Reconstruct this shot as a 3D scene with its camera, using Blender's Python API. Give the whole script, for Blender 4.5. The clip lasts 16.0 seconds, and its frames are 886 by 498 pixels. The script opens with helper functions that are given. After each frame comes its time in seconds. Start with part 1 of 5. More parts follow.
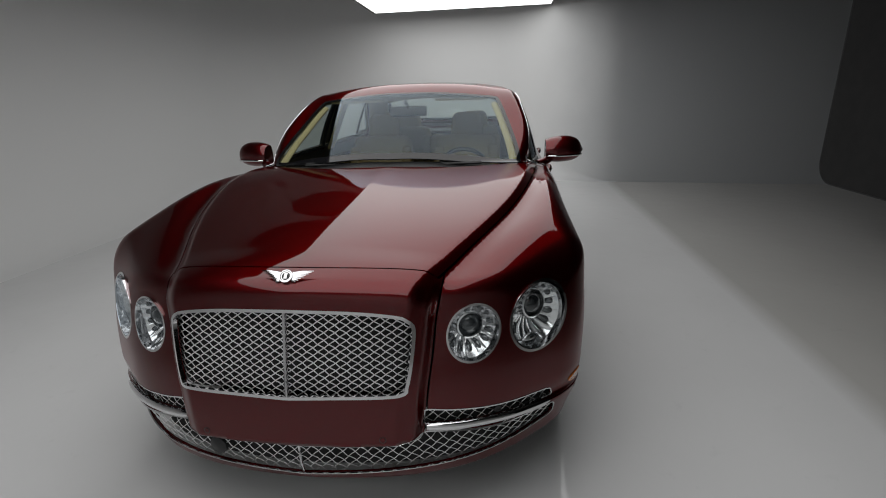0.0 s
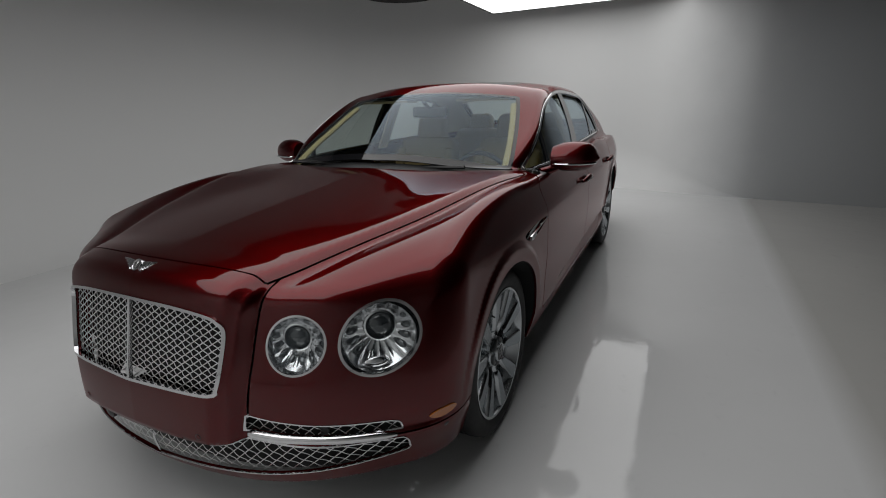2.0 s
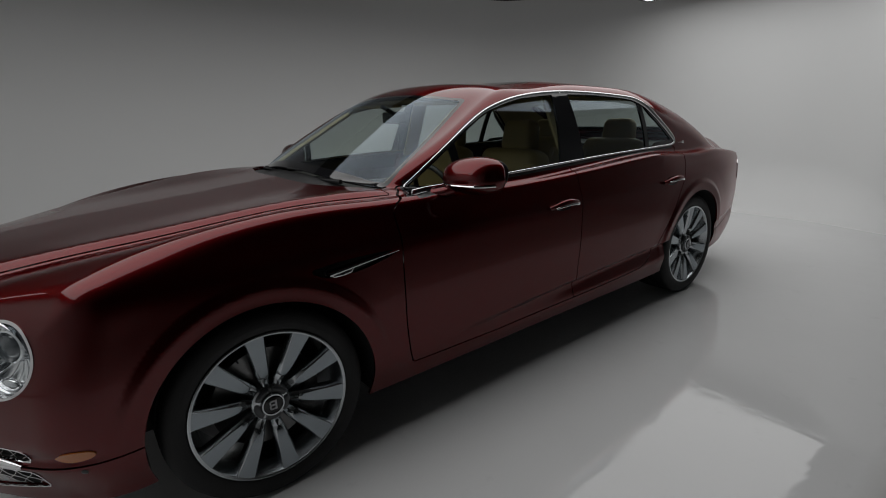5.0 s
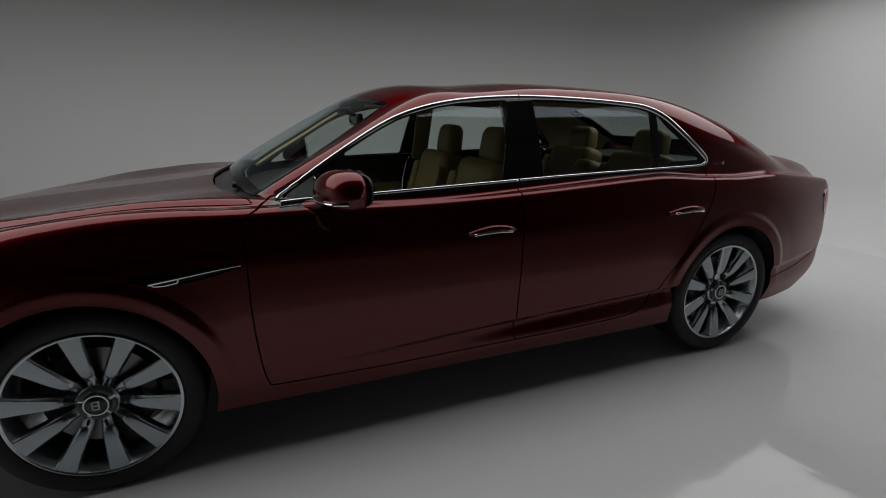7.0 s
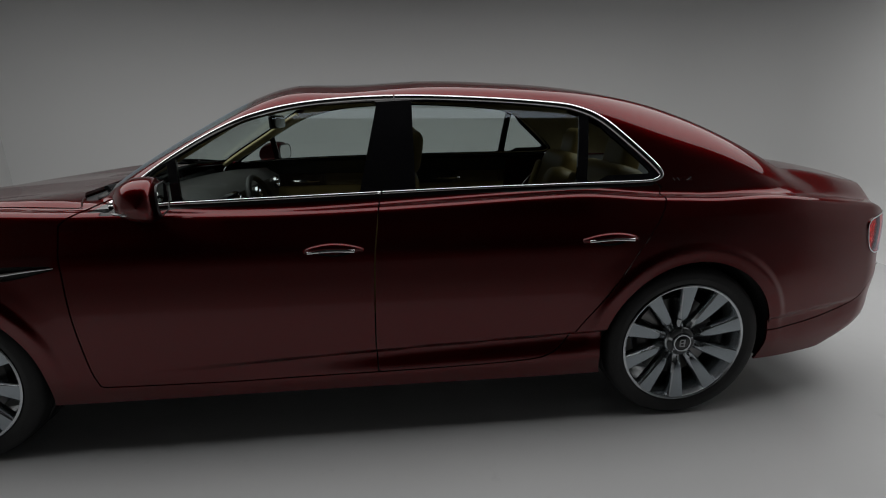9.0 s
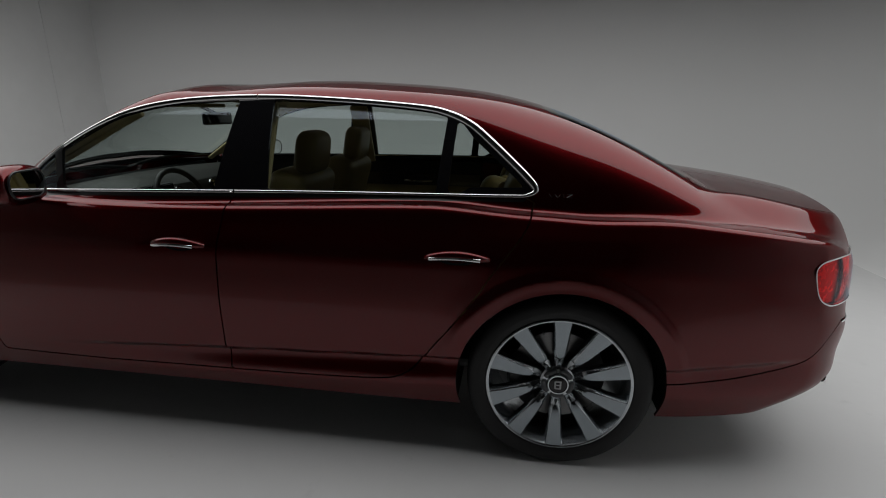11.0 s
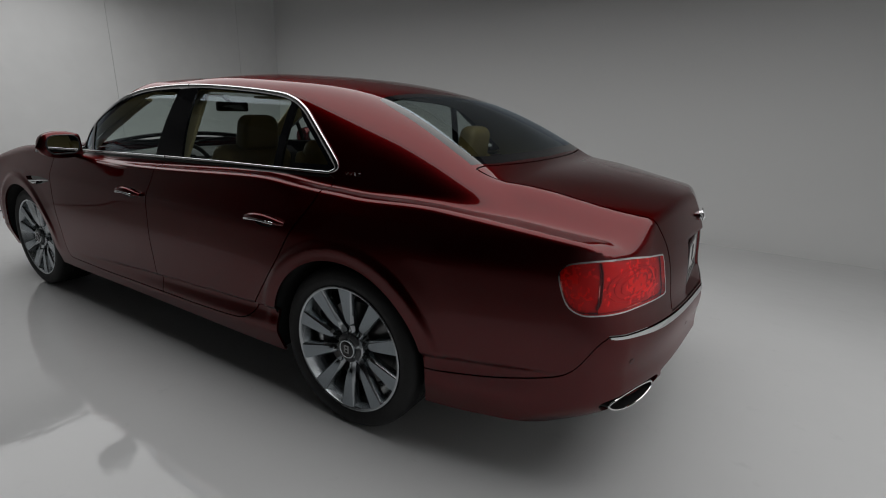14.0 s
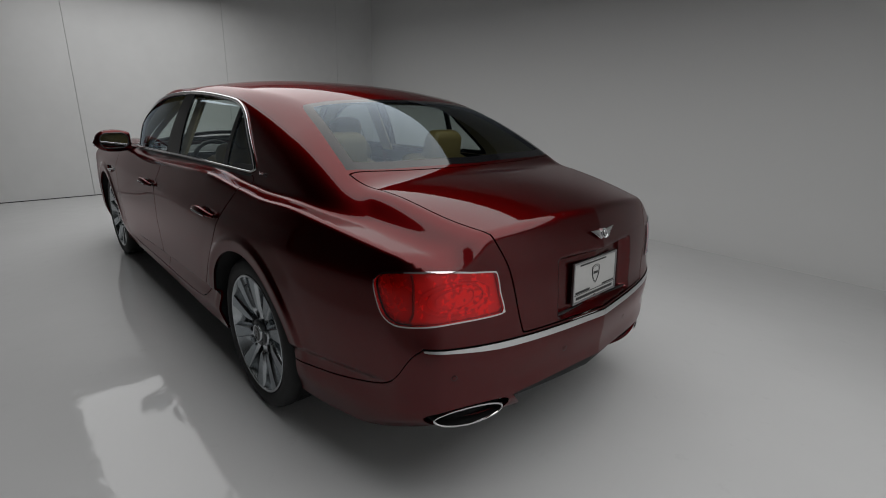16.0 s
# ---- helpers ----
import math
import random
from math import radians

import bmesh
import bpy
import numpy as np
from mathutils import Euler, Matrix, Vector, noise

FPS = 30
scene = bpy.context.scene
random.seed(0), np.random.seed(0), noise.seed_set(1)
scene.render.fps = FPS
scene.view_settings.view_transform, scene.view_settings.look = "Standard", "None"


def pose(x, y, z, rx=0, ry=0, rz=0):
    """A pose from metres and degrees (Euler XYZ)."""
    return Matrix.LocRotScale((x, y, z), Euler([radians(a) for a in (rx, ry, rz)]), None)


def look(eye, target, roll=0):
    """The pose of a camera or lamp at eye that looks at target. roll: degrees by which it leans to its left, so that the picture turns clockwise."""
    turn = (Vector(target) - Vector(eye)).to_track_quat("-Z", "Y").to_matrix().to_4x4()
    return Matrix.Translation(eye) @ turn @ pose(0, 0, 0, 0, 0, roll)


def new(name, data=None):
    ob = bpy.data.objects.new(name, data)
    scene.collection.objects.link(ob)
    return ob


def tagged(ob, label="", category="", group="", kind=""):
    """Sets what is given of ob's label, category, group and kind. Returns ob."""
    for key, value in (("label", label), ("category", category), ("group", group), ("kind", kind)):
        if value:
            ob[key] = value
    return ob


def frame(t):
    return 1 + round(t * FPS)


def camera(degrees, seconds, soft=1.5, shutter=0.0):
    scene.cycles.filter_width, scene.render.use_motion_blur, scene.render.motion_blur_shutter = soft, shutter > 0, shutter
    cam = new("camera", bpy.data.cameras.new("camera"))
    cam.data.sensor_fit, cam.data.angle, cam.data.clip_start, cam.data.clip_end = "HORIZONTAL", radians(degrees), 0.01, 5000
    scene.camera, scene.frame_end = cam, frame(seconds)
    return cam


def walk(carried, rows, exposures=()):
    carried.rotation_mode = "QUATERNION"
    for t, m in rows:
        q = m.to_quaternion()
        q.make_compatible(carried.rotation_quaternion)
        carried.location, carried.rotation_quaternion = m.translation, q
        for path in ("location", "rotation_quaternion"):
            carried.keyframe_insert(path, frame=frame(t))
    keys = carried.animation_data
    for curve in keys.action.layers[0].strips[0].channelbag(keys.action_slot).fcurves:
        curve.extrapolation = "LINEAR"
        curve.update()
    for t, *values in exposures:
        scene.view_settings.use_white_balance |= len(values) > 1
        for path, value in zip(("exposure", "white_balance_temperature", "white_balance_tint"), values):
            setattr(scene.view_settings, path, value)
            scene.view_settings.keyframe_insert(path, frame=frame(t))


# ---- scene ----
cam = camera(85.3, 16.0, soft=1.05)
PATH = [
    (0, (3.697, 0.641, 1.444), (1.81, 0.394, 0.828), -1.9),
    (0.5, (3.667, 0.892, 1.446), (1.806, 0.484, 0.838), -2.0),
    (1, (3.575, 1.117, 1.427), (1.752, 0.554, 0.827), -2.0),
    (1.5, (3.424, 1.313, 1.421), (1.653, 0.602, 0.823), -2.0),
    (2, (3.294, 1.522, 1.41), (1.584, 0.67, 0.818), -1.9),
    (2.5, (3.162, 1.727, 1.415), (1.522, 0.744, 0.827), -1.8),
    (3, (2.952, 1.898, 1.399), (1.405, 0.773, 0.815), -1.7),
    (3.5, (2.738, 2.055, 1.386), (1.286, 0.807, 0.809), -1.7),
    (4, (2.489, 2.236, 1.384), (1.097, 0.92, 0.809), -1.8),
    (4.2, (2.39, 2.294, 1.377), (1.038, 0.936, 0.806), -1.9),
    (6.3, (1.268, 2.682, 1.348), (0.397, 0.964, 0.81), -0.9),
    (6.5, (1.176, 2.691, 1.365), (0.349, 0.955, 0.816), -0.5),
    (7, (0.906, 2.767, 1.372), (0.216, 0.971, 0.826), -0.3),
    (7.5, (0.646, 2.78, 1.359), (0.1, 0.934, 0.818), -0.3),
    (8, (0.35, 2.752, 1.355), (-0.096, 0.876, 0.823), -0.4),
    (8.5, (0.074, 2.761, 1.363), (-0.297, 0.871, 0.825), -0.1),
    (8.7, (-0.069, 2.77, 1.387), (-0.362, 0.87, 0.835), -0.3),
    (10.8, (-1.192, 2.631, 1.392), (-0.973, 0.724, 0.829), 0.5),
    (11, (-1.309, 2.622, 1.397), (-1.043, 0.719, 0.841), 0.7),
    (11.5, (-1.595, 2.604, 1.398), (-1.231, 0.719, 0.838), 0.8),
    (12, (-1.859, 2.582, 1.38), (-1.358, 0.726, 0.828), 1.0),
    (12.5, (-2.106, 2.511, 1.377), (-1.468, 0.7, 0.817), 1.1),
    (13, (-2.361, 2.44, 1.364), (-1.631, 0.663, 0.808), 1.2),
    (13.5, (-2.641, 2.364, 1.374), (-1.768, 0.656, 0.807), 1.3),
    (14, (-2.833, 2.276, 1.355), (-1.835, 0.635, 0.798), 1.6),
    (14.5, (-3.022, 2.137, 1.402), (-1.946, 0.556, 0.817), 1.3),
    (15, (-3.247, 2.029, 1.409), (-2.082, 0.51, 0.831), 1.5),
    (15.5, (-3.44, 1.893, 1.424), (-2.165, 0.468, 0.836), 1.6),
    (16, (-3.606, 1.677, 1.419), (-2.214, 0.363, 0.838), 1.6),
]
walk(cam, [(t, look(eye, target, roll)) for t, eye, target, roll in PATH], [(0.0, 0.0), (4.0, -0.22), (7.0, -0.16), (8.5, -0.1), (11.0, 0.1), (13.0, -0.02), (14.5, -0.12), (16.0, -0.14)])

# ---- light: one long overhead softbox, dim room light round it ----
world = bpy.data.worlds.new("studio")
world.use_nodes = True
world.node_tree.nodes["Background"].inputs[0].default_value = (0.5, 0.5, 0.5, 1)
world.node_tree.nodes["Background"].inputs[1].default_value = 0.0
scene.world = world
SOFTBOX_POWER = 1.6


# ---- materials ----
def nodes_of(name):
    m = bpy.data.materials.new(name)
    m.use_nodes = True
    nt = m.node_tree
    return m, nt, nt.nodes["Principled BSDF"]


def put(nt, kind, **inputs):
    n = nt.nodes.new(kind)
    for k, v in inputs.items():
        n.inputs[k.replace("_", " ")].default_value = v
    return n


def plain(name, colour, rough=0.5, metal=0.0, coat=0.0, bump=0.0, scale=40.0, vary=0.08, spec=0.5):
    """A surface with slight mottling in colour, gloss and relief."""
    m, nt, b = nodes_of(name)
    geo = nt.nodes.new("ShaderNodeTexCoord")
    big = put(nt, "ShaderNodeTexNoise", Scale=scale * 0.12, Detail=4.0)
    fine = put(nt, "ShaderNodeTexNoise", Scale=scale, Detail=6.0)
    nt.links.new(geo.outputs["Object"], big.inputs["Vector"])
    nt.links.new(geo.outputs["Object"], fine.inputs["Vector"])
    add = nt.nodes.new("ShaderNodeMath")
    add.operation = "ADD"
    nt.links.new(big.outputs["Fac"], add.inputs[0])
    nt.links.new(fine.outputs["Fac"], add.inputs[1])
    ramp = nt.nodes.new("ShaderNodeMapRange")
    ramp.inputs["From Min"].default_value, ramp.inputs["From Max"].default_value = 0.6, 1.4
    ramp.inputs["To Min"].default_value, ramp.inputs["To Max"].default_value = 1 - vary, 1 + vary
    nt.links.new(add.outputs[0], ramp.inputs["Value"])
    mul = nt.nodes.new("ShaderNodeVectorMath")
    mul.operation = "SCALE"
    mul.inputs[0].default_value = colour
    nt.links.new(ramp.outputs[0], mul.inputs["Scale"])
    nt.links.new(mul.outputs[0], b.inputs["Base Color"])
    r = nt.nodes.new("ShaderNodeMath")
    r.operation = "MULTIPLY"
    r.inputs[1].default_value = rough
    nt.links.new(ramp.outputs[0], r.inputs[0])
    nt.links.new(r.outputs[0], b.inputs["Roughness"])
    b.inputs["Metallic"].default_value = metal
    b.inputs["Coat Weight"].default_value = coat
    b.inputs["Coat Roughness"].default_value = 0.03
    b.inputs["Specular IOR Level"].default_value = spec
    if bump:
        bp = put(nt, "ShaderNodeBump", Strength=bump, Distance=0.002)
        nt.links.new(fine.outputs["Fac"], bp.inputs["Height"])
        nt.links.new(bp.outputs[0], b.inputs["Normal"])
    return m


def paint(name, colour):
    """Metallic car paint: flakes under a clear coat."""
    m, nt, b = nodes_of(name)
    geo = nt.nodes.new("ShaderNodeTexCoord")
    flake = put(nt, "ShaderNodeTexVoronoi", Scale=2600.0)
    nt.links.new(geo.outputs["Object"], flake.inputs["Vector"])
    mix = nt.nodes.new("ShaderNodeMixRGB")
    mix.inputs[1].default_value = (*[c * 0.75 for c in colour], 1)
    mix.inputs[2].default_value = (*[c * 1.3 for c in colour], 1)
    nt.links.new(flake.outputs["Color"], mix.inputs[0])
    nt.links.new(mix.outputs[0], b.inputs["Base Color"])
    b.inputs["Metallic"].default_value = 1.0
    b.inputs["Specular Tint"].default_value = (0.50, 0.04, 0.05, 1)
    b.inputs["Roughness"].default_value = 0.33
    b.inputs["Coat Weight"].default_value = 0.80
    b.inputs["Coat Roughness"].default_value = 0.02
    peel = put(nt, "ShaderNodeTexNoise", Scale=55.0, Detail=1.0)
    nt.links.new(geo.outputs["Object"], peel.inputs["Vector"])
    bp = put(nt, "ShaderNodeBump", Strength=0.03, Distance=0.001)
    nt.links.new(peel.outputs["Fac"], bp.inputs["Height"])
    nt.links.new(bp.outputs[0], b.inputs["Coat Normal"])
    return m


def pane(name, tint, gloss=0.0):
    """A thin car window: clear and tinted straight through, a mirror at a glance."""
    m, nt, b = nodes_of(name)
    out = nt.nodes["Material Output"]
    clear = nt.nodes.new("ShaderNodeBsdfTransparent")
    clear.inputs[0].default_value = (*tint, 1)
    shine = nt.nodes.new("ShaderNodeBsdfGlossy")
    shine.inputs["Roughness"].default_value = gloss
    shine.inputs["Color"].default_value = (0.76, 0.88, 1.0, 1)
    lw = put(nt, "ShaderNodeLayerWeight", Blend=0.5)
    p5 = nt.nodes.new("ShaderNodeMath")
    p5.operation = "POWER"
    p5.inputs[1].default_value = 5.0
    nt.links.new(lw.outputs["Facing"], p5.inputs[0])
    fr = nt.nodes.new("ShaderNodeMath")
    fr.operation = "MULTIPLY_ADD"
    fr.inputs[1].default_value, fr.inputs[2].default_value = 0.94, 0.045
    nt.links.new(p5.outputs[0], fr.inputs[0])
    mixs = nt.nodes.new("ShaderNodeMixShader")
    nt.links.new(fr.outputs[0], mixs.inputs[0])
    nt.links.new(clear.outputs[0], mixs.inputs[1])
    nt.links.new(shine.outputs[0], mixs.inputs[2])
    nt.links.new(mixs.outputs[0], out.inputs["Surface"])
    return m


def lamp_glow(name, colour, strength):
    m, nt, b = nodes_of(name)
    b.inputs["Base Color"].default_value = (0.8, 0.8, 0.8, 1)
    b.inputs["Emission Color"].default_value = (*colour, 1)
    b.inputs["Emission Strength"].default_value = strength
    return m


RED = paint("dark_red_metallic_paint", (0.084, 0.0036, 0.0046))
CHROME = plain("chrome", (0.72, 0.72, 0.73), 0.07, 1.0, vary=0.03)
RIM = plain("polished_alloy", (0.55, 0.58, 0.60), 0.22, 1.0, vary=0.05)
RIM_FACE = plain("satin_alloy_face", (0.31, 0.345, 0.37), 0.26, 1.0, vary=0.04)
STEEL = plain("brushed_steel", (0.35, 0.35, 0.36), 0.35, 1.0, bump=0.1, scale=150)
RUBBER = plain("tyre_rubber", (0.011, 0.011, 0.0115), 0.66, bump=0.25, scale=180)
BLACK = plain("satin_black_plastic", (0.012, 0.012, 0.013), 0.42, bump=0.1, scale=300)
GLOSS_BLACK = plain("gloss_black", (0.006, 0.006, 0.007), 0.06)
UNDER = plain("underbody_black", (0.008, 0.008, 0.008), 0.8, bump=0.3, scale=60)
GLASS_SIDE = pane("tinted_side_glass", (0.74, 0.80, 0.78))
GLASS_FRONT = pane("windscreen_glass", (0.80, 0.86, 0.83))
GLASS_REAR = pane("rear_glass", (0.55, 0.60, 0.58))
FRIT = plain("black_glass_border", (0.006, 0.006, 0.007), 0.04)
AMBER = plain("amber_lens", (0.55, 0.16, 0.02), 0.12, coat=1.0)
LENS_RED = pane("red_lens", (1.0, 0.40, 0.34))
LAMP_RED = plain("red_reflector", (0.95, 0.035, 0.02), 0.27, 0.5, vary=0.15, scale=60)
LAMP_DARK = plain("dark_red_reflector", (0.75, 0.025, 0.015), 0.27, 0.5, vary=0.15, scale=60)
LAMP_BLACK = plain("smoked_lamp_divider", (0.10, 0.006, 0.006), 0.2)
TAN_CLOTH = plain("tan_headlining", (0.40, 0.325, 0.17), 0.85, bump=0.2, scale=300)
TAN = plain("tan_leather", (0.30, 0.22, 0.085), 0.45, bump=0.25, scale=180)
DARK_TRIM = plain("dark_leather_trim", (0.018, 0.017, 0.016), 0.5, bump=0.2, scale=180)
WOOD = plain("dark_gloss_veneer", (0.03, 0.018, 0.012), 0.12, coat=1.0, vary=0.4, scale=25)
LAMP_GLASS = pane("clear_lamp_glass", (0.93, 0.95, 0.95))
LENS_DARK = plain("dark_projector_lens", (0.02, 0.022, 0.024), 0.03, coat=1.0)
BOWL = plain("lamp_reflector", (0.80, 0.80, 0.81), 0.18, 1.0, vary=0.05)
HUB_GREY = plain("hub_cover_grey", (0.09, 0.095, 0.10), 0.35, vary=0.08)
CELL = plain("dark_lamp_cell", (0.16, 0.165, 0.17), 0.12, 1.0, vary=0.1)
WIRE = plain("bright_wire", (0.80, 0.80, 0.81), 0.34, 1.0, vary=0.05)
DISC = plain("brake_disc_iron", (0.20, 0.20, 0.20), 0.35, 1.0, vary=0.1, scale=80)
PLATE_M = plain("plate_face", (0.55, 0.55, 0.54), 0.4, vary=0.04)
INK = plain("dark_print", (0.03, 0.03, 0.03), 0.5)
MIRROR = plain("mirror_silver", (0.85, 0.85, 0.85), 0.02, 1.0, vary=0.0)


# ---- building tools ----
def part(name, bm, material, parent, label=""):
    """Links a bmesh, or a mesh, as one object under a thing or a part."""
    if isinstance(bm, bpy.types.Mesh):
        me = bm
    else:
        me = bpy.data.meshes.new(name)
        bm.to_mesh(me)
        bm.free()
    if material and not me.materials:
        me.materials.append(material)
    ob = new(name, me)
    if parent:
        ob.parent = parent
    return tagged(ob, label)


def thing(name, label, category, group="", kind="", at=(0, 0, 0)):
    ob = new(name)
    ob.location = at
    return tagged(ob, label, category, group, kind)


def smooth(me, angle=None):
    me.polygons.foreach_set("use_smooth", [True] * len(me.polygons))
    if angle is not None:
        me.set_sharp_from_angle(angle=radians(angle))
    return me


def mesh(name, verts, faces, angle=None):
    me = bpy.data.meshes.new(name)
    me.from_pydata([tuple(v) for v in verts], [], [tuple(f) for f in faces])
    me.update()
    if angle is not None:
        smooth(me, angle)
    return me


def lathe(name, profile, n=64, angle=35, close=False):
    """Turns a profile of (radius, y) about the y axis."""
    pr = np.array(profile, float)
    a = np.linspace(0, 2 * np.pi, n, endpoint=False)
    v = np.stack([np.outer(np.cos(a), pr[:, 0]), np.tile(pr[:, 1], (n, 1)), np.outer(np.sin(a), pr[:, 0])], 2).reshape(-1, 3)
    k = len(pr)
    f = [(i * k + j, i * k + j + 1, (i + 1) % n * k + j + 1, (i + 1) % n * k + j) for i in range(n) for j in range(k - 1)]
    if close:
        f += [(i * k + k - 1, i * k, (i + 1) % n * k, (i + 1) % n * k + k - 1) for i in range(n)]
    return mesh(name, v, f, angle)


def tube(name, pts, r, n=8, closed=False, flat=1.0, up=(0, 0, 1), angle=40):
    """A rod along points; r may be a list; flat squeezes it along the up direction."""
    p = np.array(pts, float)
    m = len(p)
    r = np.broadcast_to(np.array(r, float), (m,))
    d = np.roll(p, -1, 0) - np.roll(p, 1, 0) if closed else np.gradient(p, axis=0)
    d /= np.maximum(np.linalg.norm(d, axis=1, keepdims=True), 1e-9)
    u = np.array(up, float)
    s = np.cross(d, u)
    s /= np.maximum(np.linalg.norm(s, axis=1, keepdims=True), 1e-9)
    w = np.cross(s, d)
    a = np.linspace(0, 2 * np.pi, n, endpoint=False)
    v = p[:, None] + r[:, None, None] * (np.cos(a)[None, :, None] * s[:, None] + flat * np.sin(a)[None, :, None] * w[:, None])
    f = []
    for i in range(m if closed else m - 1):
        for j in range(n):
            f.append((i * n + j, i * n + (j + 1) % n, (i + 1) % m * n + (j + 1) % n, (i + 1) % m * n + j))
    if not closed:
        f += [tuple(range(n))[::-1], tuple((m - 1) * n + j for j in range(n))]
    return mesh(name, v.reshape(-1, 3), f, angle)


def box(size, at=(0, 0, 0), bevel=0.0, seg=2):
    bm = bmesh.new()
    bmesh.ops.create_cube(bm, size=1.0)
    bmesh.ops.scale(bm, vec=size, verts=bm.verts)
    if bevel:
        bmesh.ops.bevel(bm, geom=bm.edges[:], offset=bevel, segments=seg, profile=0.6, affect="EDGES")
    bmesh.ops.translate(bm, vec=at, verts=bm.verts)
    return bm


def rounded(bm, name, angle=40):
    me = bpy.data.meshes.new(name)
    bm.to_mesh(me)
    bm.free()
    return smooth(me, angle)


def loop2d(knots, n=12):
    """A closed smooth outline through a few corners (Catmull-Rom)."""
    k = np.array(knots, float)
    t = np.linspace(0, 1, n, endpoint=False)[:, None]
    out = []
    for i in range(len(k)):
        a, b, c, d = k[i - 1], k[i], k[(i + 1) % len(k)], k[(i + 2) % len(k)]
        out.append(0.5 * (2 * b + (c - a) * t + (2 * a - 5 * b + 4 * c - d) * t ** 2 + (3 * b - a - 3 * c + d) * t ** 3))
    return np.concatenate(out)


def chain2d(knots, n=12):
    k = np.array(knots, float)
    k = np.vstack([2 * k[0] - k[1], k, 2 * k[-1] - k[-2]])
    t = np.linspace(0, 1, n, endpoint=False)[:, None]
    out = [0.5 * (2 * k[i] + (k[i + 1] - k[i - 1]) * t + (2 * k[i - 1] - 5 * k[i] + 4 * k[i + 1] - k[i + 2]) * t ** 2 + (3 * k[i] - k[i - 1] - 3 * k[i + 1] + k[i + 2]) * t ** 3) for i in range(1, len(k) - 2)]
    return np.vstack(out + [k[-2][None]])


def round_box(w, h, r, n=6, cx=0.0, cy=0.0):
    """A rounded rectangle's outline, anticlockwise."""
    out = []
    for sx, sy, a0 in ((1, 1, 0), (-1, 1, 90), (-1, -1, 180), (1, -1, 270)):
        for i in range(n + 1):
            a = radians(a0 + 90 * i / n)
            out.append((cx + sx * (w / 2 - r) + r * math.cos(a), cy + sy * (h / 2 - r) + r * math.sin(a)))
    return np.array(out)


def within(loop, u, v):
    """Signed distance to a closed outline, negative inside."""
    lo, hi = loop.min(0) - 0.06, loop.max(0) + 0.06
    near = (u > lo[0]) & (u < hi[0]) & (v > lo[1]) & (v < hi[1])
    out = np.maximum.reduce([lo[0] - u, u - hi[0], lo[1] - v, v - hi[1], np.zeros(u.shape)]) + 0.05
    if near.any():
        out[near] = inside_of(loop, u[near], v[near])
    return out


def inside_of(loop, u, v):
    a, b = loop, np.roll(loop, -1, 0)
    best = np.full(u.shape, 1e9)
    odd = np.zeros(u.shape, bool)
    for (x0, y0), (x1, y1) in zip(a, b):
        dx, dy = x1 - x0, y1 - y0
        t = np.clip(((u - x0) * dx + (v - y0) * dy) / max(dx * dx + dy * dy, 1e-12), 0, 1)
        best = np.minimum(best, (u - x0 - t * dx) ** 2 + (v - y0 - t * dy) ** 2)
        if y0 != y1:
            odd ^= ((y0 > v) != (y1 > v)) & (u < (x1 - x0) * (v - y0) / (y1 - y0) + x0)
    return np.where(odd, -1, 1) * np.sqrt(best)


def cut(m, field):
    """Splits a skin (points, normals, triangles) where field is 0: the part below 0, and the rest."""
    p, n, t = m
    g = np.where(np.abs(field) < 1e-7, 1e-7, field)
    s = g < 0
    c = s[t].sum(1)
    keep = [t[c == 3], t[c == 0]]
    tri = t[(c == 1) | (c == 2)]
    if len(tri) == 0:
        return pack((p, n, keep[0])), pack((p, n, keep[1]))
    cc = s[tri].sum(1)
    lone = np.where(cc == 1, s[tri].argmax(1), (~s[tri]).argmax(1))
    r = np.arange(len(tri))
    a, b, d = tri[r, lone], tri[r, (lone + 1) % 3], tri[r, (lone + 2) % 3]
    e = np.concatenate([np.sort(np.stack([a, b], 1), 1), np.sort(np.stack([a, d], 1), 1)])
    ue, inv = np.unique(e, axis=0, return_inverse=True)
    inv = inv.reshape(-1)
    w = (g[ue[:, 0]] / (g[ue[:, 0]] - g[ue[:, 1]]))[:, None]
    np_, nn = p[ue[:, 0]] * (1 - w) + p[ue[:, 1]] * w, n[ue[:, 0]] * (1 - w) + n[ue[:, 1]] * w
    nn /= np.maximum(np.linalg.norm(nn, axis=1, keepdims=True), 1e-9)
    ab, ad = len(p) + inv[:len(tri)], len(p) + inv[len(tri):]
    p2, n2 = np.vstack([p, np_]), np.vstack([n, nn])
    tip = np.stack([a, ab, ad], 1)
    rest = np.concatenate([np.stack([ab, b, d], 1), np.stack([ab, d, ad], 1)])
    own = s[a]
    own2 = np.concatenate([own, own])
    inside = np.concatenate([keep[0], tip[own], rest[~own2]])
    outside = np.concatenate([keep[1], tip[~own], rest[own2]])
    return pack((p2, n2, inside)), pack((p2, n2, outside))


def pack(m):
    p, n, t = m
    used = np.unique(t)
    back = np.full(len(p), -1)
    back[used] = np.arange(len(used))
    return p[used], n[used], back[t]


def split(m, fn):
    return cut(m, fn(*m[0].T, *m[1].T))


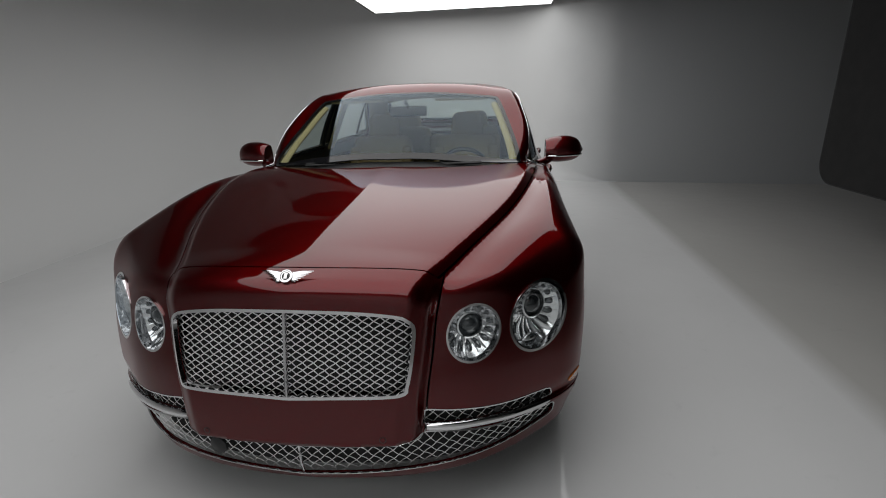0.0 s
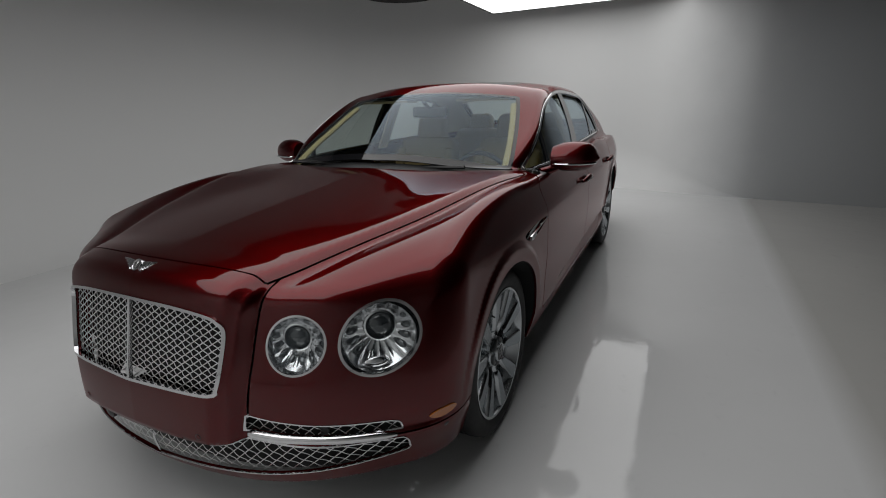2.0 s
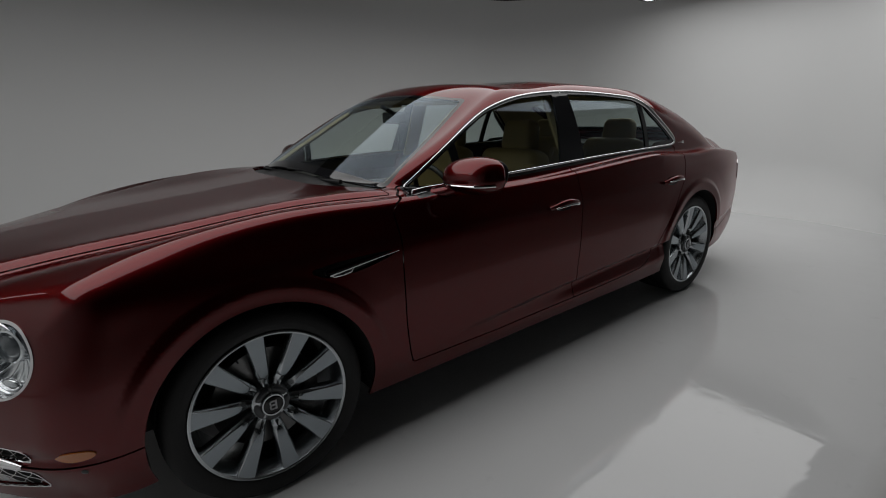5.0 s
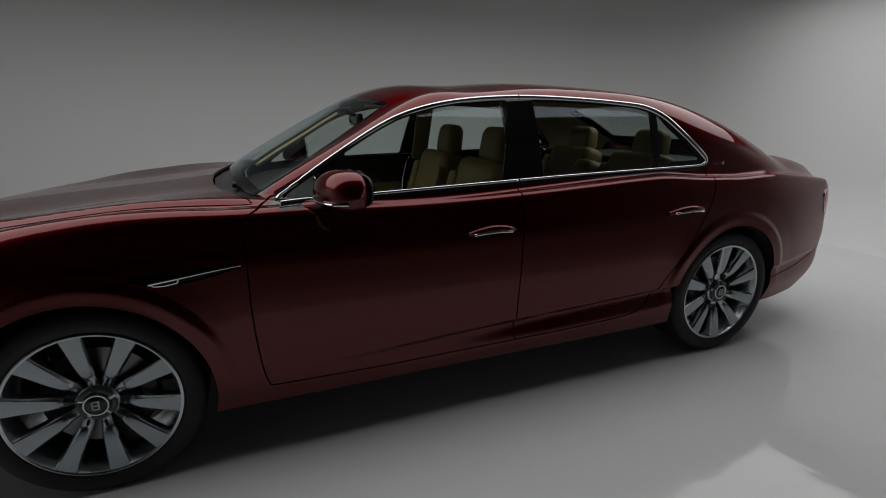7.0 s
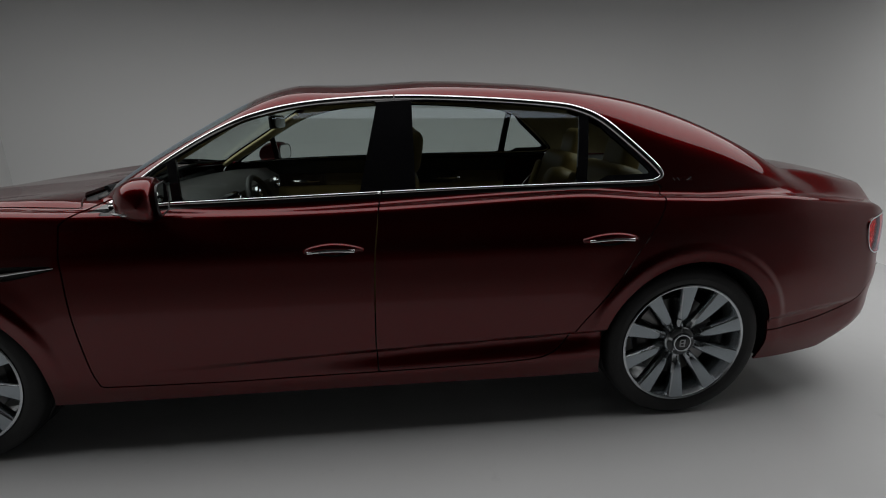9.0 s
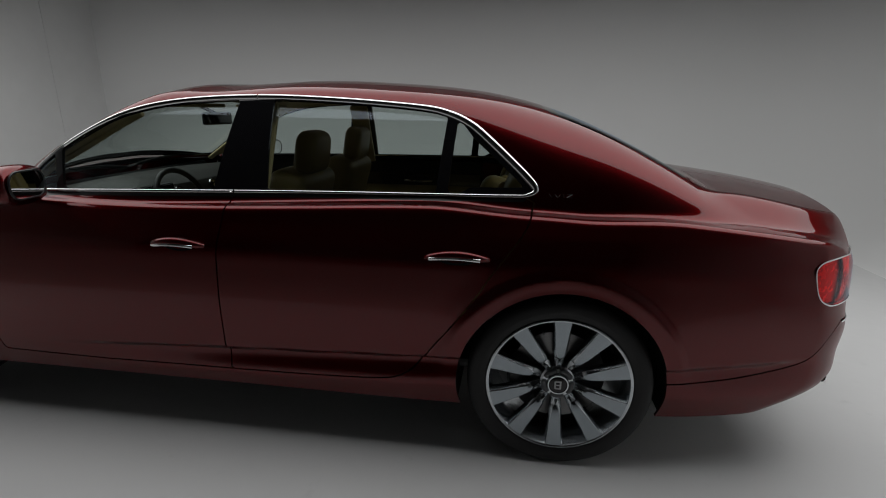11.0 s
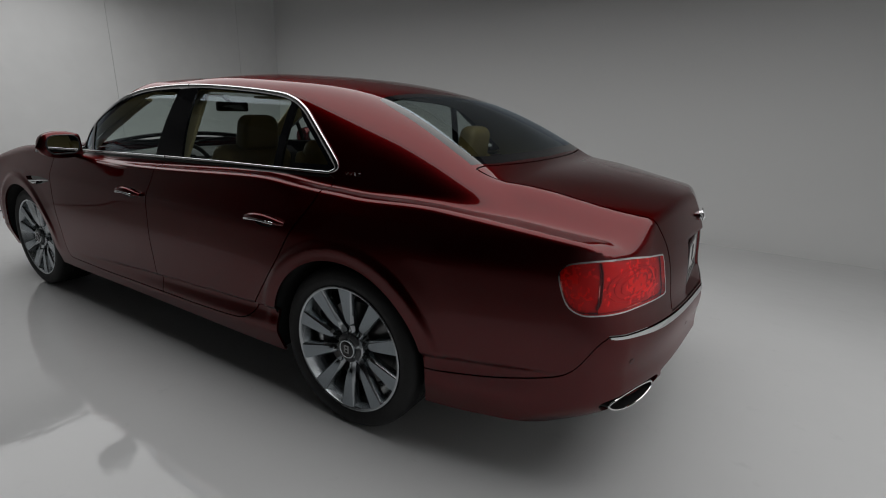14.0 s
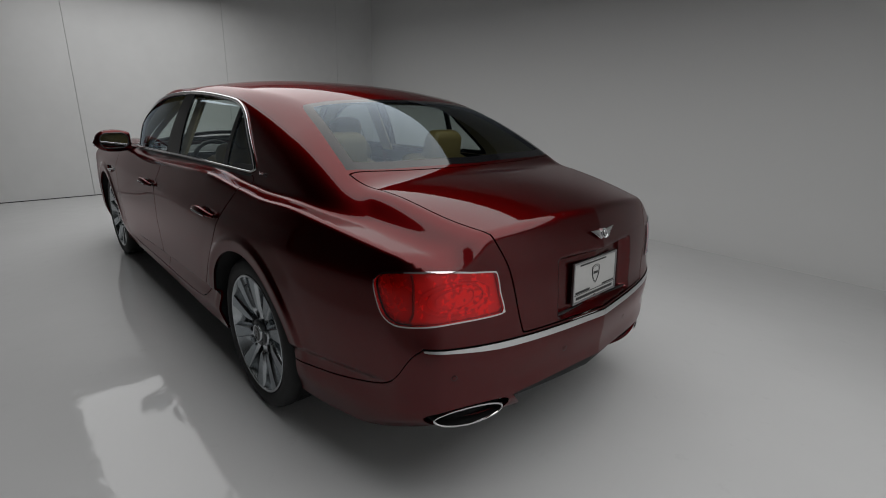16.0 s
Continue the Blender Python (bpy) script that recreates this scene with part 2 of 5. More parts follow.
def shell(name, m, material, parent, label="", lip=0.012, lift=0.0):
    """Links a cut piece of the skin as a panel, its rim turned inwards by lip."""
    p, n, t = m
    p = p + n * lift
    if lip:
        e = np.sort(np.concatenate([t[:, [0, 1]], t[:, [1, 2]], t[:, [2, 0]]]), 1)
        d = np.concatenate([t[:, [0, 1]], t[:, [1, 2]], t[:, [2, 0]]])
        u, i, cnt = np.unique(e, axis=0, return_index=True, return_counts=True)
        rim = d[i[cnt == 1]]
        if len(rim):
            out = np.cross(p[rim[:, 1]] - p[rim[:, 0]], n[rim[:, 0]])
            ids = np.unique(rim)
            acc = np.zeros_like(p)
            np.add.at(acc, rim[:, 0], out)
            np.add.at(acc, rim[:, 1], out)
            o = acc[ids] / np.maximum(np.linalg.norm(acc[ids], axis=1, keepdims=True), 1e-9)
            k = len(p)
            back = np.full(k, -1)
            back[ids] = np.arange(len(ids))
            p = np.vstack([p, p[ids], p[ids] - n[ids] * lip])
            n = np.vstack([n, o, o])
            a, b = back[rim[:, 0]] + k, back[rim[:, 1]] + k
            t = np.concatenate([t, np.stack([b, a, a + len(ids)], 1), np.stack([b, a + len(ids), b + len(ids)], 1)])
    me = bpy.data.meshes.new(name)
    me.vertices.add(len(p))
    me.vertices.foreach_set("co", p.astype(np.float32).ravel())
    me.loops.add(len(t) * 3)
    me.loops.foreach_set("vertex_index", t.astype(np.int32).ravel())
    me.polygons.add(len(t))
    me.polygons.foreach_set("loop_start", np.arange(0, len(t) * 3, 3, dtype=np.int32))
    me.polygons.foreach_set("use_smooth", np.ones(len(t), bool))
    me.update(calc_edges=True)
    me.normals_split_custom_set_from_vertices(n.astype(np.float32))
    return part(name, me, material, parent, label)


# ---- the car's skin as one smooth solid: x forward, y to its left, z up ----
WB, WZ, TYRE_R = 1.5325, 0.362, 0.362      # half wheelbase, axle height, tyre radius


def curve(*knots):
    """A natural cubic spline through (x, value) knots, straight beyond its ends."""
    k = np.array(sorted(knots), float)
    x, v = k[:, 0], k[:, 1]
    n, h = len(x), np.diff(x)
    a, b = np.eye(n), np.zeros(n)
    for i in range(1, n - 1):
        a[i, i - 1], a[i, i], a[i, i + 1] = h[i - 1], 2 * (h[i - 1] + h[i]), h[i]
        b[i] = 6 * ((v[i + 1] - v[i]) / h[i] - (v[i] - v[i - 1]) / h[i - 1])
    m = np.linalg.solve(a, b)

    def f(q):
        q = np.asarray(q, float)
        i = np.clip(np.searchsorted(x, q) - 1, 0, n - 2)
        t0, t1, hi = q - x[i], x[i + 1] - q, h[i]
        mid = (m[i] * t1 ** 3 + m[i + 1] * t0 ** 3) / (6 * hi) + (v[i] / hi - m[i] * hi / 6) * t1 + (v[i + 1] / hi - m[i + 1] * hi / 6) * t0
        s0 = (v[1] - v[0]) / h[0] - h[0] * (2 * m[0] + m[1]) / 6
        s1 = (v[-1] - v[-2]) / h[-1] + h[-1] * (m[-2] + 2 * m[-1]) / 6
        return np.where(q < x[0], v[0] + s0 * (q - x[0]), np.where(q > x[-1], v[-1] + s1 * (q - x[-1]), mid))
    return f


def ease(a, b, q):
    t = np.clip((q - a) / (b - a), 0, 1)
    return t * t * (3 - 2 * t)


def rmax(a, b, r):
    """The larger of two fields, with the edge where they cross rounded to r."""
    u, v = np.maximum(a + r, 0), np.maximum(b + r, 0)
    return np.minimum(np.maximum(a, b), -r) + np.power(np.power(u, 2.3) + np.power(v, 2.3) + 1e-12, 1 / 2.3)


def rmin(a, b, r):
    return -rmax(-a, -b, r)


# plan half width, and how it changes with height
SIDE_W = curve((2.6, 0.8141), (2.3, 0.9400), (2, 0.9480), (1.53, 0.9506), (1, 0.9600), (0.3, 0.9600), (-0.5, 0.9620), (-1.1, 0.9600), (-1.55, 0.9450), (-2, 0.9200), (-2.4, 0.8400), (-2.75, 0.7413))
SIDE_P = curve((0.15, -0.0680), (0.22, -0.0572), (0.33, -0.0279), (0.5, -0.0110), (0.65, -0.0010), (0.8, -0.0025), (0.88, -0.0080), (0.98, -0.0360), (1.06, -0.0550), (1.2, -0.1700))
# upper body: hood, cowl, deck along the middle; crest of the wings and haunches
TOP_C = curve((2.55, 0.8600), (2.42, 0.9060), (2.2, 0.9470), (1.8, 0.9870), (1.4, 1.0200), (1, 1.0560), (0.3, 1.0759), (-1.2, 1.0901), (-1.8, 1.1420), (-2.1, 1.1280), (-2.4, 1.0980), (-2.68, 1.0450), (-2.8, 1.0150))
TOP_E = curve((2.5, 0.6455), (2.3, 0.7900), (2.1, 0.9110), (1.8, 0.9940), (1.4, 1.0480), (1, 1.0480), (0.3, 1.0330), (-0.6, 1.0460), (-1.3, 1.0600), (-1.6, 1.0480), (-1.9, 1.0280), (-2.1, 1.0080), (-2.39, 0.9680), (-2.8, 0.8950))
HOOD_Y = curve((2.5, 0.36), (2.24, 0.458), (2.04, 0.545), (1.8, 0.640), (1.47, 0.732), (1.0, 0.80), (0.6, 0.83))
NOSE_Y = curve((0.40, 0.386), (0.5, 0.395), (0.58, 0.403), (0.68, 0.417), (0.8, 0.430), (0.88, 0.444), (1.0, 0.46))
FRONT = curve((0.12, 2.3750), (0.2, 2.4450), (0.28, 2.4850), (0.36, 2.4980), (0.44, 2.4920), (0.5, 2.4870), (0.6, 2.4760), (0.7, 2.4550), (0.8, 2.4310), (0.9, 2.4080), (1.1, 2.3500))
REAR = curve((0.15, -2.3564), (0.25, -2.5256), (0.36, -2.7050), (0.5, -2.7380), (0.62, -2.7450), (0.68, -2.7330), (0.8, -2.7220), (0.95, -2.6920), (1.05, -2.6480), (1.2, -2.5900))
ROOF = curve((1.25, 0.9399), (1.05, 1.0914), (0.7, 1.3010), (0.4, 1.4500), (0.2, 1.5100), (0, 1.5143), (-0.35, 1.5298), (-0.75, 1.5219), (-1.1, 1.4948), (-1.5, 1.4054), (-1.9, 1.2251), (-2.15, 1.0928), (-2.5, 0.9656))
NOSE_D = curve((0, -0.0300), (0.2, -0.0220), (0.38, 0.0000), (0.551, 0.0500), (0.669, 0.1150), (0.761, 0.1870), (0.862, 0.2720), (1, 0.3900))
TAIL_D = curve((0, -0.0300), (0.3, 0.0060), (0.52, 0.0520), (0.69, 0.1180), (0.8, 0.1850), (0.95, 0.3000))
CROWN, WS_BOW, RW_BOW, TUMBLE, TUMBLE2 = 0.0463, 0.0798, -0.0537, 0.1902, 0.4559
CABIN = curve((1.3, 0.6234), (1, 0.7084), (0.76, 0.8040), (0.56, 0.8511), (0.36, 0.8610), (0.1, 0.8580), (-0.3, 0.8370), (-0.9, 0.8150), (-1.4, 0.8060), (-1.8, 0.7980), (-2.2, 0.7650), (-2.6, 0.6800))


BOOT_T = curve((-1.9, 0.675), (-1.98, 0.664), (-2.21, 0.612), (-2.476, 0.572), (-2.62, 0.520), (-2.8, 0.45))      # edge of the boot lid


def arch(x, z, xc):
    return np.hypot(x - xc, z - WZ)


def side(x, z):
    """Half width of the flank."""
    w = SIDE_W(x) + SIDE_P(z)
    for xc in (WB, -WB):                                     # flared wheel arches
        r = arch(x, z, xc)
        w = w + (0.010 * ease(0.490, 0.452, r) - 0.004 * ease(0.455, 0.402, r)) * ease(0.30, 0.62, z) + 0.005 * ease(0.58, 0.44, r) * ease(0.27, 0.40, z)
    # shoulder line: the flank is drawn in above it
    zc = 0.872 + 0.012 * x - 0.02 * ease(0.9, 2.2, x)
    w = w - 0.13 * 0.004 * np.logaddexp(0, (z - zc) / 0.004) * ease(2.25, 1.5, x) * ease(-1.9, -0.9, x)
    w = w - 0.020 * ease(0.94, 1.05, z) * ease(-1.0, -1.5, x)
    # undercut above the sill, deeper to the rear
    zl = 0.425 - 0.040 * x
    deep = ease(0.85, -0.35, x) * ease(-1.24, -1.12, x)
    w = w - 0.032 * deep * ease(zl + 0.005, zl - 0.021, z) * ease(zl - 0.135, zl - 0.021, z)
    # the same ledge runs on along the rear bumper
    zb = 0.452 - 0.07 * (x + 1.95)
    w = w - 0.014 * ease(-2.50, -2.28, x) * ease(zb + 0.030, zb + 0.002, z) * ease(zb - 0.12, zb + 0.002, z) * ease(-1.7, -1.9, x)
    return w


def top(x, y):
    """Height of bonnet, wings and boot lid."""
    a = np.abs(y)
    c, e = TOP_C(x), TOP_E(x)
    ye = 0.80
    w = np.clip(a / ye, 0, 1.4)
    z = c + (e - c) * (0.35 * w ** 2 + 0.65 * w ** 4)
    shelf = e - 0.020 - 0.07 * np.maximum(a - 0.72, 0)          # flat beside the rear pillar
    z = z + ease(-1.0, -1.4, x) * ease(0.66, 0.76, a) * (shelf - z)
    hood = ease(0.7, 1.1, x)
    hy = HOOD_Y(x)
    z = z + hood * (0.022 * ease(hy + 0.035, hy - 0.02, a) - 0.010 - 0.008 * np.exp(-((a - hy - 0.045) / 0.05) ** 2) + 0.006 * np.exp(-((a - hy - 0.17) / 0.07) ** 2) + 0.012 - 0.030 * np.sqrt(a * a + 0.0036 ** 2) * ease(0.62, 0.3, a) * ease(2.36, 2.2, x) - 0.009 * ease(0.3, 0.62, a))
    # boot: a crowned lid, falling away to the shoulder band
    deck = ease(-1.55, -1.95, x)
    dy = BOOT_T(np.maximum(x, -2.62)) + 0.035
    step = ease(dy + 0.110, dy - 0.03, a)
    lid = c - (0.012 + 0.022 * ease(-2.1, -2.65, x)) * (a / 0.45) ** 2
    band = e + 0.004 - 0.07 * np.maximum(a - 0.72, 0)
    return z + deck * (band + (lid - band) * step - z)


def nose(y, z):
    a = np.abs(y)
    x = FRONT(z) - NOSE_D(a) - 0.075 * ease(0.50, 0.27, z) * (a / 0.8) ** 2
    yn = NOSE_Y(z)
    low = ease(0.432, 0.398, z)                               # the bumper lies behind the nose panel
    out = np.maximum(ease(yn - 0.022, yn + 0.012, a) * (1 - 0.55 * low), 0.45 * low)
    return x - 0.045 * out + 0.022 * ease(yn - 0.015, yn - 0.075, a) * (1 - low)


def tail(y, z):
    a = np.abs(y)
    x = REAR(z) + TAIL_D(a)
    recess = ease(0.27, 0.225, a) * ease(0.667, 0.69, z) * ease(0.905, 0.88, z)      # number plate bay
    return x + 0.040 * recess


def lower(x):
    """Height of the bottom edge."""
    return 0.235 + 0.03 * ease(-1.9, -2.6, x) + 0.01 * ease(2.0, 2.45, x)


def skin(x, y, z):
    a = np.abs(y)
    body = rmax(a - side(x, z), z - top(x, y), 0.022 + 0.053 * ease(0.6, 1.6, x) - 0.004 * ease(-0.4, -1.2, x))
    body = rmax(body, x - nose(y, z), 0.040 + 0.060 * ease(0.62, 0.86, a))
    body = rmax(body, tail(y, z) - x, 0.022 + 0.065 * ease(0.5, 0.8, a))
    glass = a - (CABIN(x) - TUMBLE * (z - 1.05) - TUMBLE2 * np.maximum(z - 1.05, 0) ** 2)
    b = a - 0.03 * np.logaddexp(0, (a - 0.665) / 0.03)          # the pillars stand up beside the screens
    b = np.maximum(b, 0)
    b = np.where(x > -0.9, b, a + (b - a) * ease(-1.7, -0.9, x))
    xs = x + WS_BOW * (b / 0.62) ** 2.2 * ease(-0.3, 0.6, x) - RW_BOW * (b / 0.62) ** 2.4 * ease(-0.6, -1.7, x)
    roof = (z - (ROOF(xs) - CROWN * (b / 0.6) ** 2.4)) / (1 + 0.13 * ease(-0.1, 0.4, x) + 0.06 * ease(-1.0, -1.5, x))
    cabin = np.maximum(rmax(glass, roof, 0.05 + 0.12 * ease(-0.9, -1.6, x)), 0.93 - z)
    f = rmin(body, cabin, 0.022)
    return np.maximum(f, lower(x) - z)


def slope(p, e=1.5e-3):
    """The skin's gradient at points p."""
    g = np.empty_like(p)
    for k in range(3):
        d = np.zeros(3)
        d[k] = e
        g[:, k] = (skin(*(p + d).T) - skin(*(p - d).T)) / (2 * e)
    return g


def skin_mesh(step):
    """Points, normals and triangles of the skin, by surface nets drawn onto the field."""
    ax = [np.arange(round(lo / step), round(hi / step)) * step for lo, hi in ((-2.85, 2.62), (-1.044, 1.0441), (0.15, 1.56))]
    half = ax[1][ax[1] > -step / 2]
    thick = skin(*np.meshgrid(ax[0][::4], half[::4], ax[2][::4], indexing="ij"))
    idx = [np.minimum((np.arange(len(q)) + 2) // 4, n - 1) for q, n in zip((ax[0], half, ax[2]), thick.shape)]
    f = thick[np.ix_(*idx)].astype(np.float32)
    near = np.argwhere(np.abs(f) < 9 * step)
    f[tuple(near.T)] = skin(ax[0][near[:, 0]], half[near[:, 1]], ax[2][near[:, 2]])
    f = np.concatenate([f[:, :0:-1], f], 1)
    ax[1] = np.concatenate([-half[:0:-1], half])
    s = f < 0
    c = sum(s[i:i - 1 or None, j:j - 1 or None, k:k - 1 or None].astype(np.int8) for i in (0, 1) for j in (0, 1) for k in (0, 1))
    cell = (c > 0) & (c < 8)
    ids = -np.ones(cell.shape, np.int64)
    at = np.argwhere(cell)
    ids[cell] = np.arange(len(at))
    p = np.stack([ax[k][0] + (at[:, k] + 0.5) * step for k in range(3)], 1)
    for _ in range(4):
        g = slope(p)
        d = skin(*p.T)[:, None] * g / np.maximum((g * g).sum(1, keepdims=True), 1e-3)
        p = p - np.clip(d, -0.6 * step, 0.6 * step)
    quads = []
    for k in range(3):
        u, v = (k + 1) % 3, (k + 2) % 3
        lo, hi = [slice(1, -1)] * 3, [slice(1, -1)] * 3
        lo[k], hi[k] = slice(0, -1), slice(1, None)
        diff = s[tuple(lo)] != s[tuple(hi)]
        e = np.argwhere(diff)
        e[:, u] += 1
        e[:, v] += 1
        flip = s[tuple(e.T)]
        q = []
        for du, dv in ((-1, -1), (0, -1), (0, 0), (-1, 0)):
            w = e.copy()
            w[:, u] += du
            w[:, v] += dv
            q.append(ids[tuple(w.T)])
        q = np.stack(q, 1)
        q[~flip] = q[~flip][:, ::-1]
        quads.append(q)
    q = np.concatenate(quads)
    q = q[(q >= 0).all(1)]
    n = slope(p)
    n /= np.linalg.norm(n, axis=1, keepdims=True)
    return p, n, np.concatenate([q[:, [0, 1, 2]], q[:, [0, 2, 3]]])


# ---- the studio: a cove along the far side and back, a flat panelled wall ahead ----
def floor_mat(name, colour, rough, edge=None):
    """Painted concrete: glossy, faintly uneven, with scuffs that dull it."""
    m, nt, b = nodes_of(name)
    co = nt.nodes.new("ShaderNodeTexCoord")
    wide = put(nt, "ShaderNodeTexNoise", Scale=0.9, Detail=3.0)
    mid = put(nt, "ShaderNodeTexNoise", Scale=7.0, Detail=6.0, Roughness=0.65)
    wave = put(nt, "ShaderNodeTexNoise", Scale=6.5, Detail=3.5)
    for n in (wide, mid, wave):
        nt.links.new(co.outputs["Object"], n.inputs["Vector"])
    mix = nt.nodes.new("ShaderNodeMixRGB")
    mix.inputs[1].default_value = (*[c * 0.92 for c in colour], 1)
    mix.inputs[2].default_value = (*[c * 1.06 for c in colour], 1)
    nt.links.new(wide.outputs["Fac"], mix.inputs[0])
    dirt = nt.nodes.new("ShaderNodeMapRange")
    dirt.inputs["From Min"].default_value, dirt.inputs["From Max"].default_value = 0.62, 0.80
    dirt.inputs["To Min"].default_value, dirt.inputs["To Max"].default_value = 0.0, 0.36
    nt.links.new(mid.outputs["Fac"], dirt.inputs["Value"])
    grime = nt.nodes.new("ShaderNodeMixRGB")
    grime.inputs[2].default_value = (*[c * 0.72 for c in colour], 1)
    nt.links.new(dirt.outputs[0], grime.inputs[0])
    nt.links.new(mix.outputs[0], grime.inputs[1])
    last = grime
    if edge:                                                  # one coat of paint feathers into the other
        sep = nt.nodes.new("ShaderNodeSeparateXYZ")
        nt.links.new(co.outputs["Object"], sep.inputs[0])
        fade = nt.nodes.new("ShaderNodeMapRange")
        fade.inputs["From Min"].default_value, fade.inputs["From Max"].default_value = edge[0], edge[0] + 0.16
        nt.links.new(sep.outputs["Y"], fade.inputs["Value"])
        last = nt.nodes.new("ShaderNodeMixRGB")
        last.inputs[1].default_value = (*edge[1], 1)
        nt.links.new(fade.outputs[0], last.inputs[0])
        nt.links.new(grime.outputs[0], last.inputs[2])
    nt.links.new(last.outputs[0], b.inputs["Base Color"])
    rr = nt.nodes.new("ShaderNodeMapRange")
    rr.inputs["From Min"].default_value, rr.inputs["From Max"].default_value = 0.3, 0.75
    rr.inputs["To Min"].default_value, rr.inputs["To Max"].default_value = rough * 0.8, rough * 1.5
    nt.links.new(mid.outputs["Fac"], rr.inputs["Value"])
    nt.links.new(rr.outputs[0], b.inputs["Roughness"])
    bp = put(nt, "ShaderNodeBump", Strength=0.075, Distance=0.02)
    nt.links.new(wave.outputs["Fac"], bp.inputs["Height"])
    nt.links.new(bp.outputs[0], b.inputs["Normal"])
    return m


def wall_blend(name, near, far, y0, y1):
    """Matt wall that greys along y: weaker light there is put into the colour."""
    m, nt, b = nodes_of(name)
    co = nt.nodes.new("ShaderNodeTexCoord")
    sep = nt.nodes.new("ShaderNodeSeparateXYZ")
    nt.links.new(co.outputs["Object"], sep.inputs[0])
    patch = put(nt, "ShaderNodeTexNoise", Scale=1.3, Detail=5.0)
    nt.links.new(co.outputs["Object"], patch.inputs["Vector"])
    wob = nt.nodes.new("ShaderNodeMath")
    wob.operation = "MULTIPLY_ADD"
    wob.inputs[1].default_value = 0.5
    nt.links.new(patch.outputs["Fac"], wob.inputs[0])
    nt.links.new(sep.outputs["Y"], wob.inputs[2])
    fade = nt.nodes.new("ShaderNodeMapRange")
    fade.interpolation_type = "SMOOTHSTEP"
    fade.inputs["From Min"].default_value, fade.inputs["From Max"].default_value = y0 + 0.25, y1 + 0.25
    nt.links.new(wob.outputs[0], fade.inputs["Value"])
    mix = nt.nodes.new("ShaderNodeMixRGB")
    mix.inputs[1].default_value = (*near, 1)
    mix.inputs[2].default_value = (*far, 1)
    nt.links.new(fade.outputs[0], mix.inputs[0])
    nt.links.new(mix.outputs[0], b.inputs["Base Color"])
    b.inputs["Roughness"].default_value = 0.7
    fine = put(nt, "ShaderNodeTexNoise", Scale=6.0, Detail=6.0)
    nt.links.new(co.outputs["Object"], fine.inputs["Vector"])
    bp = put(nt, "ShaderNodeBump", Strength=0.05, Distance=0.002)
    nt.links.new(fine.outputs["Fac"], bp.inputs["Height"])
    nt.links.new(bp.outputs[0], b.inputs["Normal"])
    return m


FLOOR_M = floor_mat("white_gloss_floor", (0.72, 0.725, 0.725), 0.05)
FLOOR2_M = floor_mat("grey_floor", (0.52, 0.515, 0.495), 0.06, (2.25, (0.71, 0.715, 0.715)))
# light falloff painted into the back wall: white to grey past y = 1
WALL_FALLOFF_M = wall_blend("wall_painted_falloff", (0.76, 0.765, 0.76), (0.40, 0.415, 0.425), 1.0, 2.8)
FRONT_M = plain("white_satin_wall", (0.72, 0.725, 0.72), 0.34, vary=0.035, scale=5, bump=0.05)
CEIL_M = plain("dark_ceiling", (0.05, 0.05, 0.05), 0.8, vary=0.05, scale=5)
DRAPE_M = plain("black_drape", (0.010, 0.010, 0.010), 0.9, vary=0.1, scale=10)
SEAM_M = plain("dark_seam", (0.05, 0.05, 0.05), 0.8)
X_FRONT, X_BACK, Y_FAR, Y_NEAR, ROOM_H = 4.88, -5.30, -4.25, 6.5, 4.2
FLOOR_EDGE = 2.25


def cove_mesh(name, corner=1.3):
    """Cove and walls swept round the far and back sides; the cove runs out beside the painted floor."""
    rows = [(X_FRONT, Y_FAR, 0.45), (3.0, Y_FAR, 0.55)]
    for i in range(13):
        a = radians(270 - 90 * i / 12)
        rows.append((X_BACK + corner + corner * math.cos(a), Y_FAR + corner + corner * math.sin(a), 0.6))
    for y in np.linspace(-2.4, 0.5, 5):
        rows.append((X_BACK, y, 0.65))
    for y in np.linspace(0.65, 2.45, 17):
        k = float(ease(0.5, 2.45, y))
        rows.append((X_BACK + 1.02 * k, y, 0.65 * (1 - k) + 0.01))
    path = np.array(rows)
    d = np.gradient(path[:, :2], axis=0)
    d /= np.linalg.norm(d, axis=1, keepdims=True)
    inward = np.stack([d[:, 1], -d[:, 0]], 1)
    v, f = [], []
    k = 13 + 3
    for (px_, py_, r), w in zip(path, inward):
        prof = [(r - r * math.sin(radians(a)), r - r * math.cos(radians(a))) for a in np.linspace(0, 90, 13)] + [(0.0, z) for z in (1.6, 2.6, ROOM_H)]
        v += [(px_ + w[0] * o, py_ + w[1] * o, z) for o, z in prof]
    for i in range(len(path) - 1):
        f += [(i * k + j, i * k + j + 1, (i + 1) * k + j + 1, (i + 1) * k + j) for j in range(k - 1)]
    return mesh(name, v, f, 70)


def sheet(name, x0, x1, y0, y1, z=0.0):
    return mesh(name, [(x0, y0, z), (x1, y0, z), (x1, y1, z), (x0, y1, z)], [(0, 1, 2, 3)])


